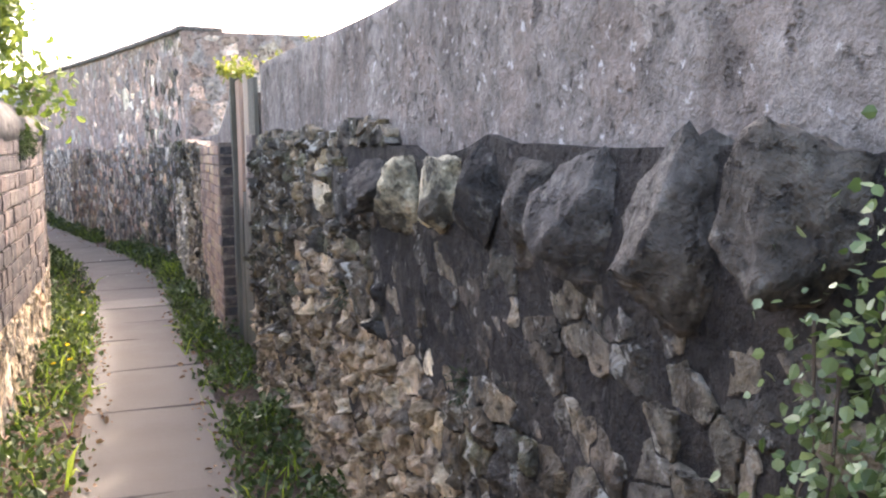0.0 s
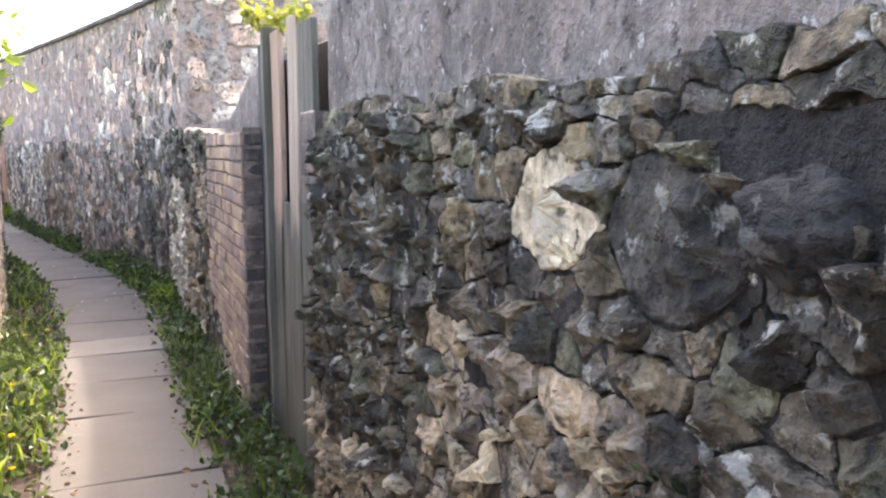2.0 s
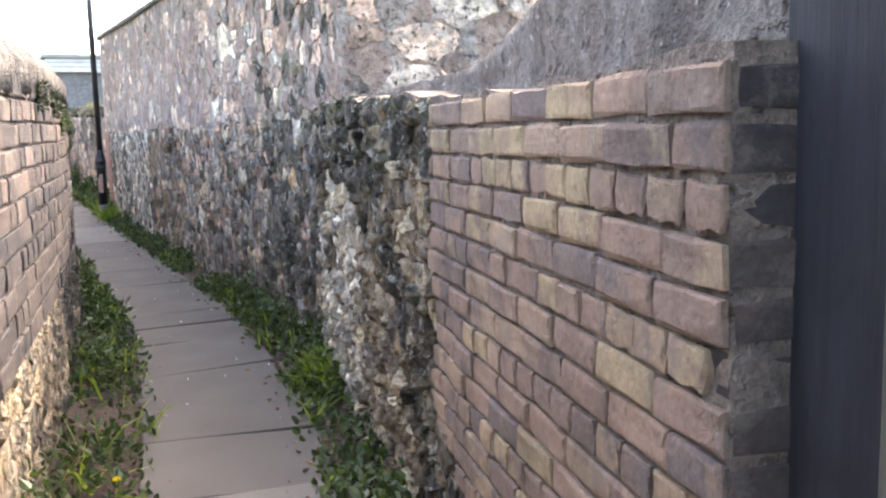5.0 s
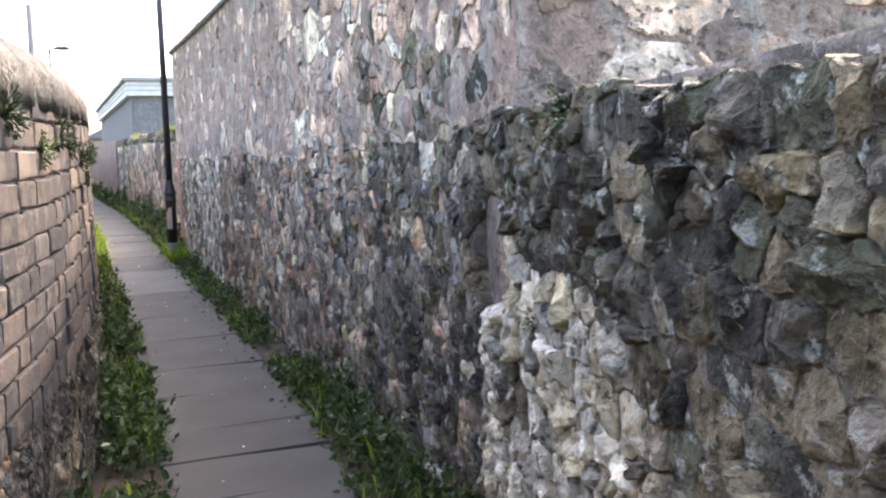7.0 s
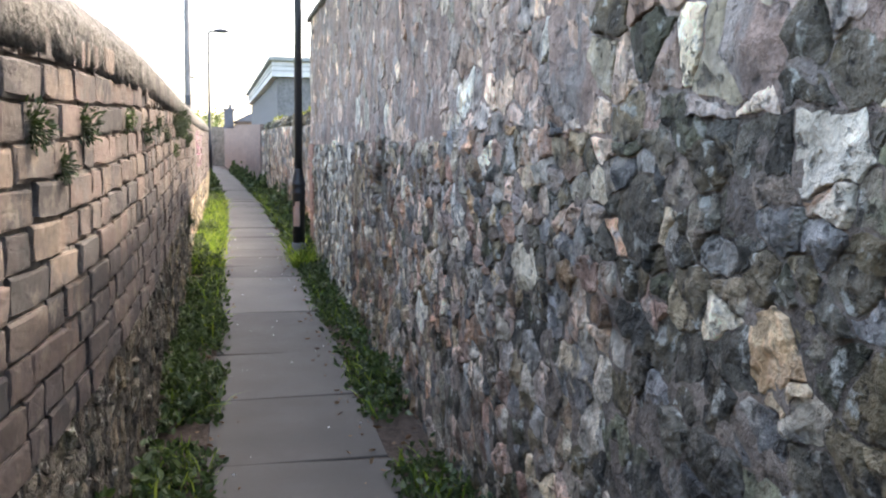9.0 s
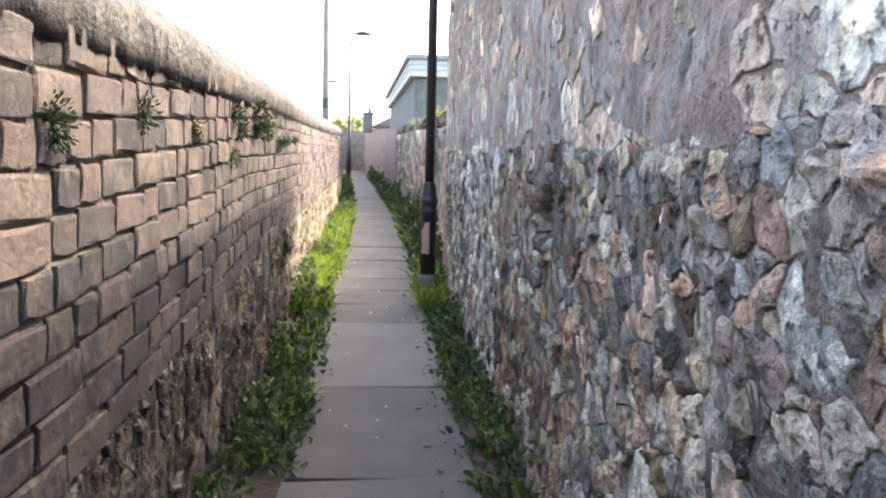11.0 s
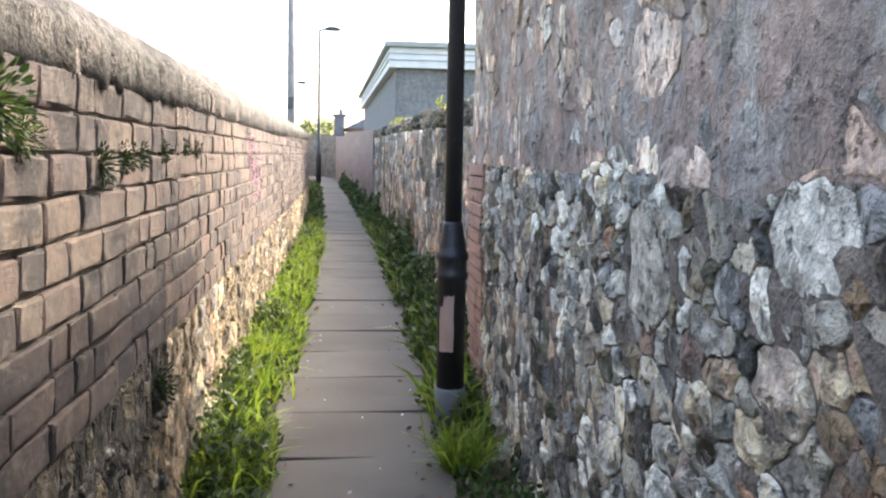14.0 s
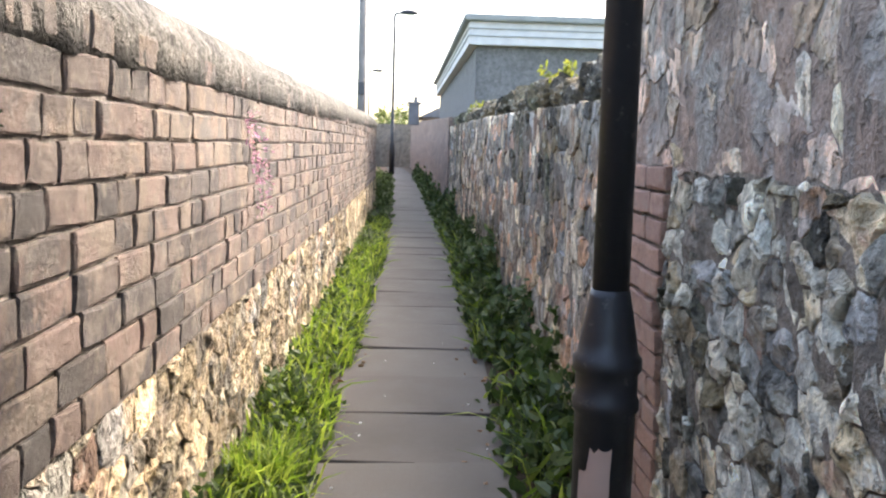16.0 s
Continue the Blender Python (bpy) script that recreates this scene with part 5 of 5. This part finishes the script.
# tall wall: proud rubble below, stones lost in the pointing above
TALL_STONES = ((19.27, 1.27, 0.165, STONE_WHITE), (18.8, 1.42, 0.09, STONE_GREY), (18.42, 1.41, 0.11, STONE_WHITE), (18.73, 1.28, 0.06, STONE_GREY), (18.55, 1.28, 0.065, STONE_GREY), (18.36, 1.3, 0.05, STONE_WHITE),
               (17.86, 1.14, 0.19, STONE_RUST), (18.5, 1.13, 0.08, STONE), (16.9, 1.41, 0.095, STONE_RUST), (16.44, 1.4, 0.11, STONE_DARK), (16.22, 1.12, 0.12, STONE_RUST), (16.5, 1.17, 0.12, STONE_SOOT_SHADE), (16.58, 0.93, 0.12, STONE_RUST),
               (17.08, 1.1, 0.1, STONE_PALE), (13.38, 1.06, 0.085, STONE_PALE), (11.88, 1.1, 0.055, STONE_RUST), (11.78, 1.45, 0.08, STONE_WHITE), (15.2, 0.6, 0.12, STONE_GREY), (12.5, 1.28, 0.1, STONE_SOOT_SHADE), (14.3, 1.2, 0.1, STONE_GREY), (12.9, 0.8, 0.09, STONE))
HOLES = ((11.02, 1.1, 0.22, 0.2),)


def in_hole(mid):
    return any(((mid[0] - y) / a) ** 2 + ((mid[1] - z) / b) ** 2 < 1 for y, z, a, b in HOLES)


def tall_choice(mid, k):
    y, z = mid
    if k >= 0:
        return TALL_STONES[k][3]
    one = rng.random()
    if 16.2 < y < 18.3 and z < 1.4:
        return STONE_RUST if noise.noise((y * 1.5, z * 1.5, 3.0)) > -0.3 and one < 0.8 else STONE
    if y > 18.3:
        return STONE_GREY if one < 0.6 else (STONE if one < 0.85 else STONE_DARK)
    patch = noise.noise((y * 0.8, z * 0.8, 9.0))
    if y < 12.7 + 0.8 * patch:
        return STONE_DARK if one < 0.55 else (STONE_SOOT_SHADE if one < 0.7 else STONE)
    return STONE if one < 0.6 + 0.3 * patch else (STONE_DARK if one < 0.72 else (STONE_RUST if one < 0.82 else STONE_UPPER))


found = cells(10.84, 22.12, lambda y: ground(y) - 0.02, band, 0.108, 0.082, [q[:3] for q in TALL_STONES], 0.6)
found = [c for c in found if not in_hole(c[0])]
lay_stones(tall_wall, tall_face, found, 0.005, lambda m: 0.022 + 0.012 * noise.noise((m[0] * 2, m[1] * 2, 1.0)), tall_choice, (16.3, 20.5), rugged=0.8)
UPPER_STONES = ((12.08, 1.63, 0.11, STONE_PALE), (13.9, 2.2, 0.16, STONE_PALE), (17.9, 1.72, 0.15, STONE_WHITE), (18.5, 1.68, 0.09, STONE_GREY), (17.3, 1.7, 0.1, STONE_GREY), (19.3, 1.8, 0.12, STONE_UPPER))
found = cells(10.84, 22.7, band, tall_top, 0.16, 0.12, [q[:3] for q in UPPER_STONES], 0.6)
found = [c for c in found if c[2] >= 0 or rng.random() < (0.95 if c[0][0] < 14.5 else 0.62)]


def upper_choice(mid, k):
    if k >= 0:
        return UPPER_STONES[k][3]
    one = rng.random()
    return STONE_GREY if one < 0.06 else (STONE_DARK if one < 0.35 and mid[0] < 12.8 else STONE_UPPER)


lay_stones(tall_upper, tall_face, found, 0.009, lambda m: 0.018 if m[0] < 14.5 else 0.005, upper_choice, (16.3, 19.5), rugged=0.7)
found = cells(0.05, 4.8, flat(1.4), flat(2.8), 0.3, 0.2)
found = [c for c in found if rng.random() < 0.6]
lay_stones(ret_wall, ret_face, found, 0.014, 0.01, lambda m, k: STONE_UPPER, (0, 0), rugged=0.4)

# near-black stones put the hollow's shade into the colour of its back
lay_stones(ret_wall, ret_face, cells(0.0, 0.5, flat(0.85), flat(1.4), 0.12, 0.09), 0.006, 0.03, lambda m, k: STONE_SOOT_SHADE, (0, 0), rugged=0.8)

# low wall beyond
found = cells(22.8, 39.3, lambda y: ground(y) - 0.05, low_top, 0.2, 0.15)
lay_stones(low_wall, low_face, found, 0.005, 0.025, lambda m, k: STONE if noise.noise((m[0], m[1], 1.0)) > -0.25 else STONE_DARK, (22.8, 26.0))
yy = 22.95
while yy < 39.2:
    w = rng.uniform(0.09, 0.15)
    h = rng.uniform(0.13, 0.2)
    cope_stone(low_wall, yy + w, low_top(yy) + h * 0.55, w * 1.05, h, 0.19, rng.normal(-6, 7), STONE_DARK, Face(lambda y: LOW(y) + 0.18, -1, 0.0))
    yy += w * 1.9

# left wall
found = cells(4.0, 30.0, lambda y: ground(y) - 0.02, left_bed, 0.13, 0.1)
# darker stones from y 11 to 20.5 paint in the tall wall's shade
lay_stones(left_wall, left_face, found, 0.004, 0.022, lambda m, k: (STONE_SOOT_SHADE if noise.noise((m[0] * 1.7, m[1] * 2, 3.0)) < 0.15 else STONE_DARK) if 11 < m[0] < 20.5 else (STONE_LIGHT if noise.noise((m[0] * 0.9, m[1], 3.0)) > -0.15 else STONE), (20.0, 25.5), rugged=0.75)
lay_stones(left_wall, left_face, cells(30.0, 48.0, flat(0.1), left_bed, 0.26, 0.2), 0.006, 0.024, lambda m, k: STONE_LIGHT, (0, 0))
lay_stones(left_wall, left_face, cells(-8.0, 4.0, flat(0.0), left_bed, 0.26, 0.2), 0.006, 0.024, lambda m, k: STONE, (0, 0))
# shade is painted in with darker, sootier bricks low down and before y 13
lay_bricks(left_wall, left_face, 4.0, 40.0, left_bed, 14, 0.098, (0.3, 0.165), lambda y, z: BRICK_SOOT_SHADE if (y < 13 and rng.random() < 0.5) or y < 20.6 and z < left_bed(y) + 0.42 + 0.3 * noise.noise((y * 0.9, z * 2.0, 30.0)) else BRICK, (19.2, 22.6), skip=lambda y, z: z > left_top(y) - 0.02, bond=0.55, proud=0.013)

# brick pier: face and reveal
lay_bricks(pier_wall, pier_face, 6.52, 8.25, 0.075, 19, 0.0745, (0.226, 0.115), BRICK_GATE, (6.4, 8.4), skip=lambda y, z: z < 0.16 + 0.35 * max(0, (y - 7.2)) or y > 8.25 - 0.1 * math.sin(z * 9), proud=0.012)


class Reveal(Face):
    """The side of the brick pier that looks back along the alley."""

    def normal(self, y):
        return Vector((-0.26, -0.966, 0)).normalized()

    def at(self, y, z, h=0.0):
        return Vector((PIER(6.52), 6.52, z)) + Vector((0.966, -0.26, 0)) * y + self.normal(y) * h


# side turned from the light: its shade, with some soot, is in the brick colour
lay_bricks(pier_wall, Reveal(lambda y: 0.0, -1), -0.008, 0.23, 0.075, 19, 0.0745, (0.24, 0.12), BRICK_SOOT_SHADE, (-1, 1), proud=0.002, bond=1.0)

# brick quoin at the end of the tall wall, with its jamb bricks at the near wall's end
lay_bricks(tall_wall, tall_face, 22.13, 22.74, 0.05, 19, 0.077, (0.226, 0.115), BRICK_RED, (22, 23), proud=0.02)
lay_bricks(near_wall, near_face, 5.14, 5.38, 1.2, 3, 0.115, (0.13, 0.12), BRICK, (5, 6), proud=0.03, bond=0.5)
